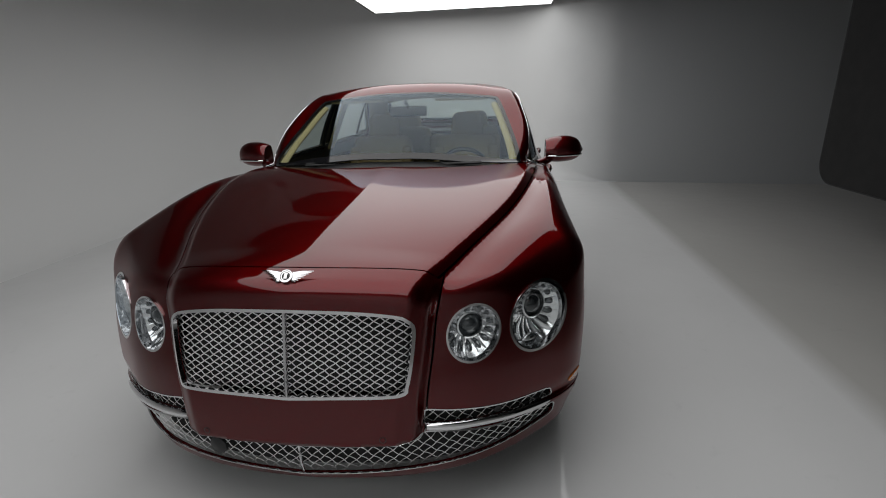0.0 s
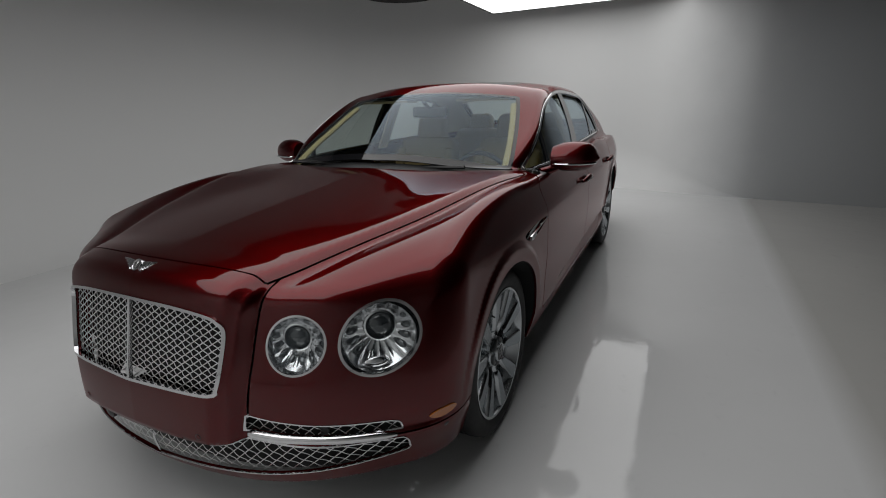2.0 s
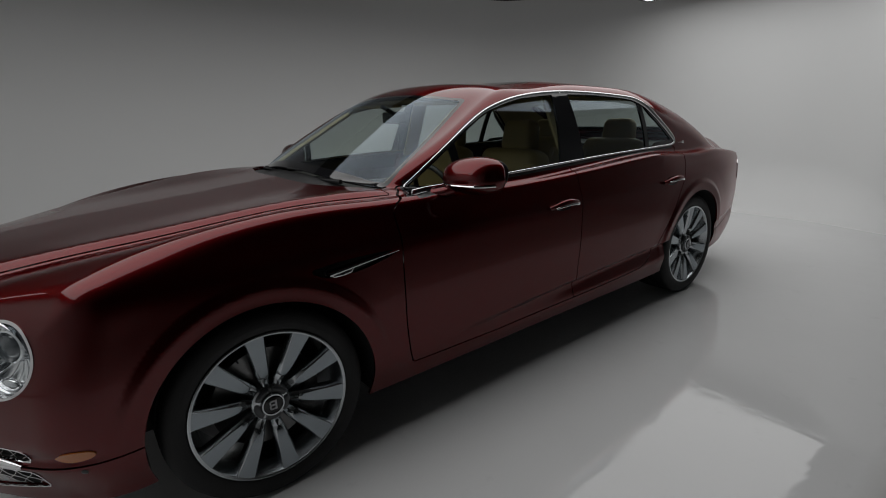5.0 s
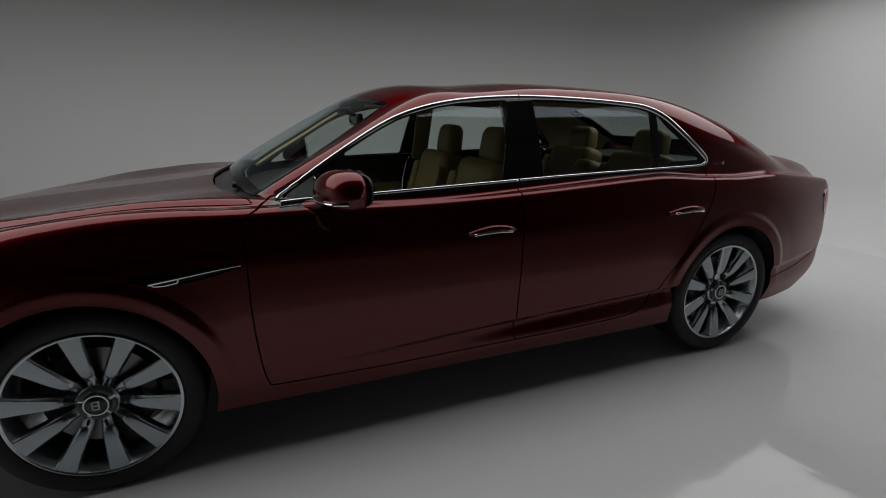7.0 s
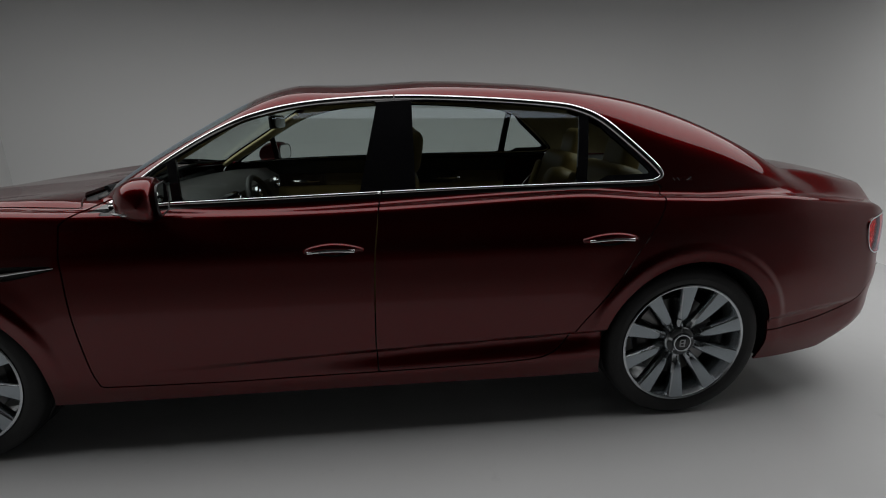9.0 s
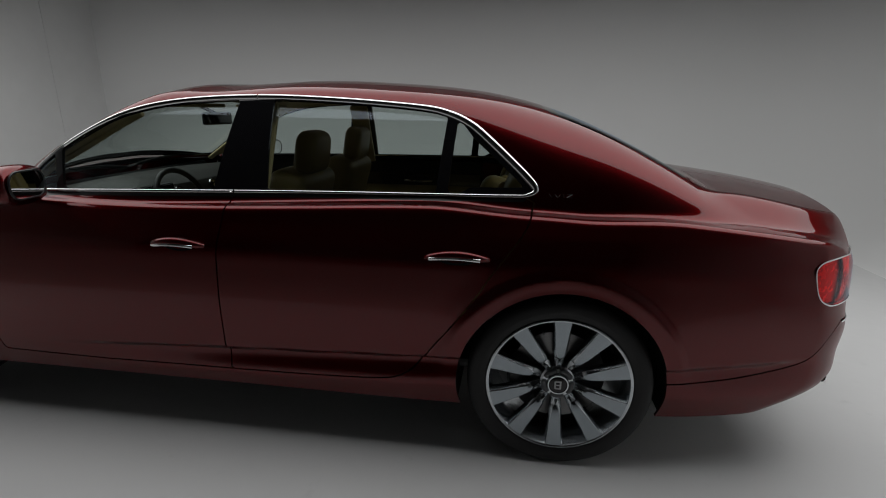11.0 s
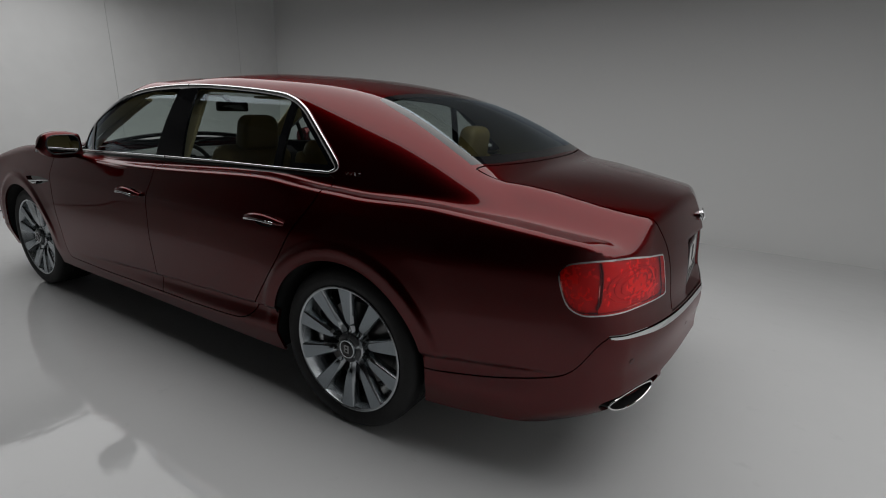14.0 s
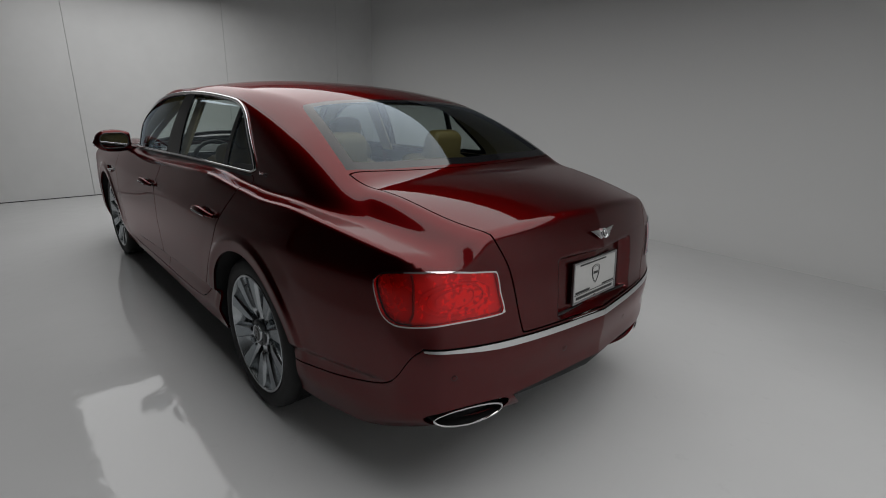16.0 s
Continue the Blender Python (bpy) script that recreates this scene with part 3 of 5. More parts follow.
floor = part("floor", sheet("floor", X_BACK - 0.5, X_FRONT, Y_FAR - 0.3, FLOOR_EDGE), FLOOR_M, None)
tagged(floor, "glossy white painted studio floor", "floor", kind="structure")
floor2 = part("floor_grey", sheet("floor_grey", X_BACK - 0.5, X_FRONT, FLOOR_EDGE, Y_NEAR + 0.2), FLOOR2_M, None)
tagged(floor2, "duller grey floor beside the white floor", "floor", kind="structure")
cove = part("wall_cove", cove_mesh("wall_cove"), WALL_FALLOFF_M, None)
tagged(cove, "white curved cyclorama wall of the studio", "wall", kind="structure")
wall_back = part("wall_back", mesh("wall_back", [(X_BACK + 1.02, 2.45, 0), (X_BACK + 1.55, Y_NEAR, 0), (X_BACK + 1.55, Y_NEAR, ROOM_H), (X_BACK + 1.02, 2.45, ROOM_H)], [(0, 3, 2, 1)]), WALL_FALLOFF_M, None)
tagged(wall_back, "wall beside the cyclorama, its dimness painted in as grey", "wall", kind="structure")
wall_front = new("wall_front")
tagged(wall_front, "flat pale panelled wall with thin seams", "wall", kind="structure")
for y0, y1 in ((Y_FAR - 0.4, -3.452), (-3.448, -1.402), (-1.398, 0.648), (0.652, 2.698), (2.702, Y_NEAR)):
    part("wall_panel", rounded(box((0.04, y1 - y0, ROOM_H - 0.006), (X_FRONT + 0.02, (y0 + y1) / 2, ROOM_H / 2 + 0.006), 0.0012, 1), "wall_panel"), FRONT_M, wall_front)
part("seam_backing", box((0.02, Y_NEAR - Y_FAR + 0.5, ROOM_H), (X_FRONT + 0.05, (Y_NEAR + Y_FAR) / 2, ROOM_H / 2)), SEAM_M, wall_front)
wall = part("wall_near", box((X_FRONT - X_BACK + 2, 0.1, ROOM_H), (-0.2, Y_NEAR + 0.05, ROOM_H / 2)), DRAPE_M, None)
tagged(wall, "black curtained side of the studio", "wall", kind="structure")
ceiling = part("ceiling", box((X_FRONT - X_BACK + 2, Y_NEAR - Y_FAR + 1, 0.1), (-0.2, (Y_NEAR + Y_FAR) / 2, ROOM_H + 0.05)), CEIL_M, None)
tagged(ceiling, "dark studio ceiling", "ceiling", kind="structure")

# the overhead softbox
SB = dict(x0=-4.78, x1=4.37, y0=-1.45, y1=1.36, z=2.783)
GLOW = lamp_glow("softbox_fabric", (1.0, 1.0, 1.0), SOFTBOX_POWER)
softbox = thing("softbox", "long white overhead softbox in a black frame", "studio light", at=(0, 0, SB["z"]))
softbox.rotation_euler = (0, -0.0131, 0)             # the front end hangs a little higher
cxs, cys = (SB["x0"] + SB["x1"]) / 2, (SB["y0"] + SB["y1"]) / 2
lx, ly = SB["x1"] - SB["x0"], SB["y1"] - SB["y0"]
part("diffuser", mesh("diffuser", [(SB["x0"], SB["y0"], 0), (SB["x0"], SB["y1"], 0), (SB["x1"], SB["y1"], 0), (SB["x1"], SB["y0"], 0)], [(0, 1, 2, 3)]), GLOW, softbox, "glowing white fabric")
for sx, sy, px_, py_ in ((lx + 0.06, 0.03, 0, -ly / 2 - 0.015), (lx + 0.06, 0.03, 0, ly / 2 + 0.015), (0.03, ly, -lx / 2 - 0.015, 0), (0.03, ly, lx / 2 + 0.015, 0)):
    part("frame_side", box((sx, sy, 0.12), (cxs + px_, cys + py_, 0.05), 0.006), BLACK, softbox)
part("back_cover", box((lx, ly, 0.02), (cxs, cys, 0.11)), BLACK, softbox)
for x in (-3.5, 0.0, 3.5):
    for y in (SB["y0"], SB["y1"]):
        part("hanger", tube("hanger", [(x, y, 0.1), (x, y, ROOM_H - SB["z"])], 0.008, 6, up=(1, 0, 0)), BLACK, softbox)

# a black flag hung on the dark side, with rounded lower corners
flag = thing("flag_panel", "black light-blocking panel with rounded lower corners", "flag", at=(-0.05, 3.52, 0))
o = round_box(2.07, 3.10, 0.19, 10, 0.0, 0.57 + 1.55)
k = len(o)
v = [(x, 0.02, z) for x, z in o] + [(x, -0.02, z) for x, z in o]
part("board", mesh("board", v, [tuple(range(k))[::-1], tuple(range(k, 2 * k))] + [(i, (i + 1) % k, k + (i + 1) % k, k + i) for i in range(k)], 30), DRAPE_M, flag)
for x in (-0.8, 0.8):
    part("hanger", tube("hanger", [(x, 0, 3.6), (x, 0, ROOM_H)], 0.01, 6, up=(1, 0, 0)), BLACK, flag)
part("hem", tube("hem", [(x, -0.02, z) for x, z in o], 0.006, 6, True, up=(0, 1, 0)), BLACK, flag)

# a round black dish hung beside the softbox
dish = thing("hanging_dish", "round black dish hung under the ceiling", "studio light", at=(-2.79, -1.99, 2.735))
me = lathe("shade", [(0.52, 0.0), (0.50, 0.05), (0.36, 0.13), (0.12, 0.18), (0.05, 0.20), (0.05, 0.28)], 40)
me.transform(Matrix.Rotation(radians(90), 4, "X"))
part("shade", me, BLACK, dish)
part("cover", mesh("cover", [(0.51 * math.cos(a), 0.51 * math.sin(a), 0.004) for a in np.linspace(0, 2 * np.pi, 40, endpoint=False)], [tuple(range(40))]), DRAPE_M, dish)
part("hanger", tube("hanger", [(0, 0, 0.25), (0, 0, ROOM_H - 2.735)], 0.012, 6, up=(1, 0, 0)), BLACK, dish)


# ---- the car: panels cut out of the skin ----
car = thing("car", "dark red metallic luxury saloon with chrome trim and tan interior", "car")
M = skin_mesh(0.0132)
GAP = 0.0030


def gap_cut(m, fn):
    """What lies inside and outside an outline, with a shut line left between."""
    g = fn(*m[0].T, *m[1].T)
    return cut(m, g + GAP)[0], cut(m, GAP - g)[0]


def pair(name, m, material, label="", lip=0.012, lift=0.0, parent=None):
    """The left and the right piece of a symmetric cut."""
    out = []
    for s in (1, -1):
        half = cut(m, -s * m[0][:, 1])[0]
        if len(half[2]):
            out.append(shell(name, half, material, parent or car, label, lip, lift))
    return out


def mirror2d(half):
    """Closes a half outline (u >= 0) with its mirror image."""
    h = np.array(half, float)
    return np.vstack([h, [(-u, v) for u, v in h[::-1] if u > 1e-6]])


def on_skin(y, z, lift=0.0, front=True):
    """A point on the nose or tail at a given y and z."""
    xs = np.linspace(1.7, 2.6, 400) if front else np.linspace(-1.7, -2.85, 400)
    v = skin(xs, np.full_like(xs, y), np.full_like(xs, z))
    i = np.argmax(v > 0)
    x = xs[i - 1] + (xs[i] - xs[i - 1]) * v[i - 1] / (v[i - 1] - v[i])
    p = np.array([[x, y, z]])
    n = slope(p)
    return p[0] + lift * n[0] / np.linalg.norm(n), n[0] / np.linalg.norm(n)


def on_side(x, z, lift=0.0, s=1):
    y = 1.1
    for _ in range(10):
        v = float(skin(np.array([x]), np.array([y]), np.array([z]))[0])
        y -= 0.95 * v
    n = slope(np.array([[x, y, z]]))[0]
    n /= np.linalg.norm(n)
    p = np.array([x, y, z]) + lift * n
    return p * (1, s, 1), n * (1, s, 1)


_, M = split(M, lambda x, y, z, nx, ny, nz: z - lower(x) - 0.009)
for xc in (WB, -WB):
    _, M = split(M, lambda x, y, z, nx, ny, nz: np.maximum(arch(x, z, xc) - 0.402, 0.55 - np.abs(y)))

# side windows
DLO = loop2d([(0.86, 1.030), (0.5, 1.046), (0.1, 1.057), (-0.5, 1.067), (-1.0, 1.072), (-1.30, 1.076), (-1.378, 1.082), (-1.412, 1.110), (-1.372, 1.164), (-1.222, 1.297), (-1.147, 1.353), (-1.06, 1.391),
              (-0.94, 1.414), (-0.63, 1.437), (-0.28, 1.447), (0.033, 1.430), (0.256, 1.390), (0.42, 1.33), (0.62, 1.215), (0.80, 1.092), (0.875, 1.037)], 8)
windows, M = split(M, lambda x, y, z, nx, ny, nz: np.maximum(within(DLO, x, z), 0.45 - np.abs(y)))


def belt_split(z):
    """Where the front and rear doors' window frames meet."""
    return -0.208 - 0.17 * (z - 1.065)


def post(z, x0, x1):
    """x along a leaning window post, from the belt to the roof."""
    return x0 + (x1 - x0) * (z - 1.075) / 0.345


inner = lambda x, z: within(DLO, x, z) + 0.019
glass_f, rest = split(windows, lambda x, y, z, nx, ny, nz: np.maximum.reduce([inner(x, z), post(z, -0.123, -0.201) - x, x - 0.555 - 0.1 * (z - 1.05)]))
glass_t, rest = split(rest, lambda x, y, z, nx, ny, nz: np.maximum(inner(x, z), 0.59 + 0.1 * (z - 1.05) - x))
glass_r, rest = split(rest, lambda x, y, z, nx, ny, nz: np.maximum.reduce([inner(x, z), post(z, -1.022, -1.06) - x, x - post(z, -0.345, -0.342)]))
glass_q, rest = split(rest, lambda x, y, z, nx, ny, nz: np.maximum.reduce([inner(x, z), inner(x, z) + 0.022 - 0.5 * np.maximum(x + 1.16, 0), x - post(z, -1.068, -1.100)]))


def bowed(m, k=0.85, z0=1.25):
    """Side glass, drawn in towards the roof a little more than the body."""
    p, n, t = m
    p, n = p.copy(), n.copy()
    s, d = np.sign(p[:, 1]), np.maximum(p[:, 2] - z0, 0)
    p[:, 1] -= s * k * d * d
    n[:, 2] += 2 * k * d * np.abs(n[:, 1])
    return p, n / np.linalg.norm(n, axis=1, keepdims=True), t


for m in (glass_f, glass_r, glass_q, glass_t):
    pair("side_window", bowed(m), GLASS_SIDE, "tinted side glass", lip=0, lift=-0.004)
frame_f, frame_r = cut(rest, -(rest[0][:, 0] + 0.208 + 0.17 * (rest[0][:, 2] - 1.065)) + 0.002)
pair("window_frame", frame_f, GLOSS_BLACK, "gloss black window pillar and seal")
pair("window_frame", frame_r, GLOSS_BLACK, "gloss black window pillar and seal")
seal, M = split(M, lambda x, y, z, nx, ny, nz: np.maximum.reduce([within(DLO, x, z) - 0.011, 0.45 - np.abs(y), z - 1.085, -1.37 - x, x - 0.84]))
pair("belt_seal", seal, BLACK, "black rubber seal under the windows", lift=-0.002)

# windscreen, rear window, sunroof, cowl
WS = mirror2d(chain2d([(0.0, 0.385), (0.30, 0.375), (0.50, 0.345), (0.585, 0.325), (0.612, 0.36), (0.655, 0.5), (0.705, 0.70), (0.738, 0.88), (0.712, 0.935), (0.60, 0.965), (0.35, 1.015), (0.0, 1.035)], 6))
screen, M = split(M, lambda x, y, z, nx, ny, nz: np.maximum(within(WS, y, x), 0.98 - z))
band, screen = split(screen, lambda x, y, z, nx, ny, nz: -within(WS, y, x) - 0.022 - 0.02 * (x > 0.9))
shell("windscreen", screen, GLASS_FRONT, car, "clear windscreen with a faint green tint", lip=0)
shell("windscreen_border", band, FRIT, car, "black windscreen border", lip=0.006)
COWL = mirror2d([(0.0, 1.0), (0.35, 0.98), (0.62, 0.93), (0.745, 0.90), (0.765, 0.95), (0.60, 1.045), (0.35, 1.095), (0.0, 1.115)])
cowl, M = split(M, lambda x, y, z, nx, ny, nz: np.maximum(within(COWL, y, x), 0.98 - z))
shell("cowl", cowl, BLACK, car, "black scuttle panel under the windscreen", lift=-0.022, lip=0)
RW = mirror2d(chain2d([(0.0, -1.425), (0.35, -1.428), (0.53, -1.445), (0.578, -1.48), (0.622, -1.70), (0.655, -1.93), (0.640, -1.975), (0.45, -2.012), (0.0, -2.035)], 6))
rear_glass, M = split(M, lambda x, y, z, nx, ny, nz: np.maximum(within(RW, y, x), 1.0 - z))
band, rear_glass = split(rear_glass, lambda x, y, z, nx, ny, nz: -within(RW, y, x) - 0.045)
shell("rear_window", rear_glass, GLASS_REAR, car, "dark tinted rear window", lip=0)
shell("rear_window_border", band, FRIT, car, "black rear window border", lip=0.006)
SUN = round_box(0.86, 0.52, 0.06, cx=0.0, cy=-0.10)
sun, M = gap_cut(M, lambda x, y, z, nx, ny, nz: np.maximum(within(SUN, y, x), 1.35 - z))
shell("sunroof", sun, FRIT, car, "dark glass sunroof panel")

# bonnet, boot lid, doors, bumpers
BONNET = lambda x, y: np.maximum.reduce([np.abs(y) - HOOD_Y(x) - 0.018, x - (2.362 - 0.20 * np.abs(y) ** 2), (1.112 - 0.28 * np.abs(y) ** 2.3) - x])
bonnet, M = gap_cut(M, lambda x, y, z, nx, ny, nz: np.maximum(BONNET(x, y), 0.75 - z))
shell("bonnet", bonnet, RED, car, "dark red metallic bonnet")
BOOT_R = curve((1.05, 0.53), (0.999, 0.519), (0.928, 0.493), (0.834, 0.471), (0.684, 0.437), (0.6, 0.42))
boot, M = gap_cut(M, lambda x, y, z, nx, ny, nz: np.maximum.reduce([np.abs(y) - np.where(x > -2.6, BOOT_T(x), BOOT_R(z)), x + 2.052 - 0.16 * np.abs(y) ** 2.2, 0.668 - z]))
shell("boot_lid", boot, RED, car, "dark red metallic boot lid")
DOOR_F = np.vstack([[(0.86, 1.06), (0.955, 1.012)], chain2d([(0.978, 0.99), (0.974, 0.86), (0.976, 0.716), (0.972, 0.556), (0.958, 0.406), (0.94, 0.327)], 4), [(0.434, 0.316)], chain2d([(-0.165, 0.322), (-0.162, 0.478), (-0.170, 0.73), (-0.178, 0.868), (-0.206, 1.10)], 4)])
DOOR_R = np.vstack([chain2d([(-0.165, 0.322), (-0.162, 0.478), (-0.170, 0.73), (-0.178, 0.868), (-0.206, 1.10)], 4)[::-1],
                    chain2d([(-0.17, 0.322), (-0.52, 0.330), (-0.80, 0.343), (-0.90, 0.362), (-0.966, 0.408), (-1.027, 0.496), (-1.115, 0.61), (-1.197, 0.723), (-1.252, 0.812), (-1.313, 0.896), (-1.37, 0.976), (-1.402, 1.064)], 4), [(-1.36, 1.085)]])
for outline, where in ((DOOR_F, "front"), (DOOR_R, "rear")):
    door, M = gap_cut(M, lambda x, y, z, nx, ny, nz: np.maximum(within(outline, x, z), 0.6 - np.abs(y)))
    doors = pair("door", door, RED, "dark red metallic " + where + " door")
    if where == "front":
        door_front = doors
    else:
        door_rear = doors
BUMP_R = curve((-1.8, 0.40), (-1.95, 0.407), (-2.1, 0.420), (-2.267, 0.446), (-2.40, 0.482), (-2.487, 0.55), (-2.542, 0.636), (-2.60, 0.66))
bump, M = gap_cut(M, lambda x, y, z, nx, ny, nz: np.maximum(z - np.where(x < -2.555, 0.657, BUMP_R(x)), x + 1.8))
# rear bumper: chrome strip, exhaust recesses, dark lower insert
strip_m, bump = split(bump, lambda x, y, z, nx, ny, nz: np.maximum.reduce([0.633 + 0.012 * ease(0.5, 0.765, np.abs(y)) - z, x + 2.55, np.abs(y) - 0.765]))
shell("bumper_trim", strip_m, CHROME, car, "chrome strip along the rear bumper", lift=0.003)
EXH = lambda s: loop2d([(s * 0.755, 0.392), (s * 0.70, 0.425), (s * 0.60, 0.436), (s * 0.50, 0.432), (s * 0.475, 0.41), (s * 0.50, 0.37), (s * 0.60, 0.345), (s * 0.71, 0.350)], 6)
for s in (1, -1):
    _, bump = split(bump, lambda x, y, z, nx, ny, nz: np.maximum(within(EXH(s), y, z), x + 2.3))
insert, bump = split(bump, lambda x, y, z, nx, ny, nz: np.maximum.reduce([z - (0.462 - 0.12 * np.abs(y) ** 2), np.abs(y) - 0.47 + 0.9 * np.maximum(0.44 - z, 0), x + 2.3]))
shell("rear_bumper", bump, RED, car, "dark red metallic rear bumper")
shell("bumper_insert", insert, UNDER, car, "black plastic lower insert", lift=-0.03, lip=0)

# nose: grille, lower intakes, lamps
GRILLE = mirror2d(chain2d([(0.0, 0.853), (0.20, 0.848), (0.33, 0.834), (0.368, 0.818), (0.385, 0.785), (0.377, 0.69), (0.362, 0.612), (0.342, 0.593), (0.164, 0.589), (0.0, 0.584)], 5))
hole, M = split(M, lambda x, y, z, nx, ny, nz: np.maximum(within(GRILLE, y, z), 2.2 - x))
frame_m, _ = split(hole, lambda x, y, z, nx, ny, nz: -within(GRILLE, y, z) - 0.0095)
shell("grille_frame", frame_m, CHROME, car, "chrome grille surround", lift=0.006, lip=0.012)
LOW = mirror2d(chain2d([(0.0, 0.400), (0.23, 0.404), (0.37, 0.428), (0.60, 0.410), (0.79, 0.396), (0.824, 0.384), (0.824, 0.345), (0.800, 0.318), (0.57, 0.300), (0.30, 0.288), (0.0, 0.275)], 4))
SLOT = np.array([(0.392, 0.452), (0.400, 0.508), (0.48, 0.495), (0.60, 0.480), (0.79, 0.460), (0.812, 0.450), (0.816, 0.418), (0.60, 0.434)])
openings = [("lower", LOW)] + [("slot", SLOT * (s, 1)) for s in (1, -1)]
for kind_, loop in openings:
    hole, M = split(M, lambda x, y, z, nx, ny, nz: np.maximum(within(loop, y, z), 1.9 - x))
    rim_m, _ = split(hole, lambda x, y, z, nx, ny, nz: -within(loop, y, z) - 0.004)
    shell("intake_trim", rim_m, CHROME, car, "thin bright edge round the air intake", lift=0.002, lip=0.004)
LAMPS = [(0.553, 0.729, 0.084, 0.092, 0.094), (0.763, 0.730, 0.099, 0.115, 0.115)]       # y, z, half width, half height, radius
lamp_faces = []
for yc, zc, ry, rz, _r in LAMPS:
    hole, M = split(M, lambda x, y, z, nx, ny, nz: np.maximum((np.hypot((np.abs(y) - yc) / ry, (z - zc) / rz) - 1) * 0.1, 1.9 - x))
    ring_m, face_m = split(hole, lambda x, y, z, nx, ny, nz: -(np.hypot((np.abs(y) - yc) / ry, (z - zc) / rz) - 0.93) * 0.1)
    lamp_faces.append((ring_m, face_m))
nose_m, M = gap_cut(M, lambda x, y, z, nx, ny, nz: np.maximum.reduce([np.abs(y) - NOSE_Y(z) - 0.012, 2.2 - x, 0.408 - z]))
shell("nose_panel", nose_m, RED, car, "dark red nose panel round the grille")
lip_m, M = gap_cut(M, lambda x, y, z, nx, ny, nz: np.maximum(z - 0.406, 1.9 - x))
shell("front_bumper", lip_m, RED, car, "dark red lower front bumper")

# side markers, wing vents
MARK = loop2d([(2.142, 0.440), (2.12, 0.456), (2.07, 0.456), (2.047, 0.446), (2.06, 0.430), (2.11, 0.424)], 6)
mark_m, M = split(M, lambda x, y, z, nx, ny, nz: np.maximum(within(MARK, x, z), 0.6 - np.abs(y)))
pair("side_marker", mark_m, AMBER, "amber side marker lens", lift=0.004)
VENT = loop2d([(1.352, 0.838), (1.31, 0.806), (1.25, 0.795), (1.15, 0.802), (1.03, 0.828), (0.988, 0.846), (1.05, 0.852), (1.20, 0.852)], 6)
vent_m, M = split(M, lambda x, y, z, nx, ny, nz: np.maximum(within(VENT, x, z), 0.6 - np.abs(y)))
pair("wing_vent", vent_m, GLOSS_BLACK, "gloss black vent recess", lift=-0.014, lip=0)

# tail lamps wrap round the corners
TAIL = loop2d([(1.556, 0.850), (1.575, 0.885), (1.64, 0.903), (1.80, 0.913), (2.09, 0.903), (2.122, 0.890), (2.142, 0.828), (2.165, 0.768), (2.145, 0.752), (1.93, 0.742), (1.728, 0.727), (1.645, 0.731), (1.59, 0.765)], 6)
tail_m, M = split(M, lambda x, y, z, nx, ny, nz: np.maximum(within(TAIL, -x - np.abs(y), z), x + 2.2))
ring_m, lens_m = split(tail_m, lambda x, y, z, nx, ny, nz: -within(TAIL, -x - np.abs(y), z) - 0.0052)
pair("tail_lamp_trim", ring_m, CHROME, "chrome tail lamp surround", lift=0.005)
tail_lamps = pair("tail_lamp", lens_m, LENS_RED, "deep red glossy tail lamp lens", lift=0.003)
for i, s in enumerate((1, -1)):
    half = cut(lens_m, -s * lens_m[0][:, 1])[0]
    outer, main = split(half, lambda x, y, z, nx, ny, nz: -x - np.abs(y) - 1.735)
    shell("reflector", main, LAMP_RED, tail_lamps[i], "bright red reflector", lip=0, lift=-0.011)
    shell("side_reflector", outer, LAMP_DARK, tail_lamps[i], "darker red side reflector", lip=0, lift=-0.016)
    bar = []
    for z in np.linspace(0.745, 0.90, 12):
        u = 1.735 + 0.012 * math.sin((z - 0.745) / 0.155 * math.pi)
        j = np.argmin(((-half[0][:, 0] - np.abs(half[0][:, 1])) - u) ** 2 + (half[0][:, 2] - z) ** 2)
        bar.append(half[0][j] * (1, 1, 0) + (0, 0, z) - half[1][j] * 0.009)
    bar = np.array(bar)
    bar[1:-1] = (bar[1:-1] + bar[:-2] + bar[2:]) / 3
    part("divider", tube("divider", bar, 0.0042, 8), LAMP_BLACK, tail_lamps[i], "dark divider inside the lamp")
    for k in (0.55, 0.8, 1.0):
        pts = []
        for a in np.linspace(0, 2 * np.pi, 40, endpoint=False):
            u, z = 1.935 + 0.165 * k * math.cos(a), 0.822 + 0.058 * k * math.sin(a) + 0.01 * math.cos(a)
            j = np.argmin(((-half[0][:, 0] - np.abs(half[0][:, 1])) - u) ** 2 + (half[0][:, 2] - z) ** 2)
            pts.append(half[0][j] * (1, 1, 0) + (0, 0, z) - half[1][j] * 0.010)
        pts = np.array(pts)
        pts = (pts + np.roll(pts, 1, 0) + np.roll(pts, -1, 0)) / 3
        part("light_guide", tube("light_guide", pts, 0.0024, 6, True), LAMP_DARK, tail_lamps[i])

# the rest of the painted body, with tan trim inside the cabin frame
roof_m, _ = cut(M, 1.075 - M[0][:, 2])
cabin_in, _ = cut(roof_m, np.maximum(np.abs(roof_m[0][:, 1]) - 0.80, -1.95 - roof_m[0][:, 0]))
shell("body", M, RED, car, "dark red metallic painted bodywork")
p, n, t = cabin_in
shell("headlining", (p - n * 0.028, -n, t[:, ::-1]), TAN_CLOTH, car, "tan headlining and pillar trim", lip=0)


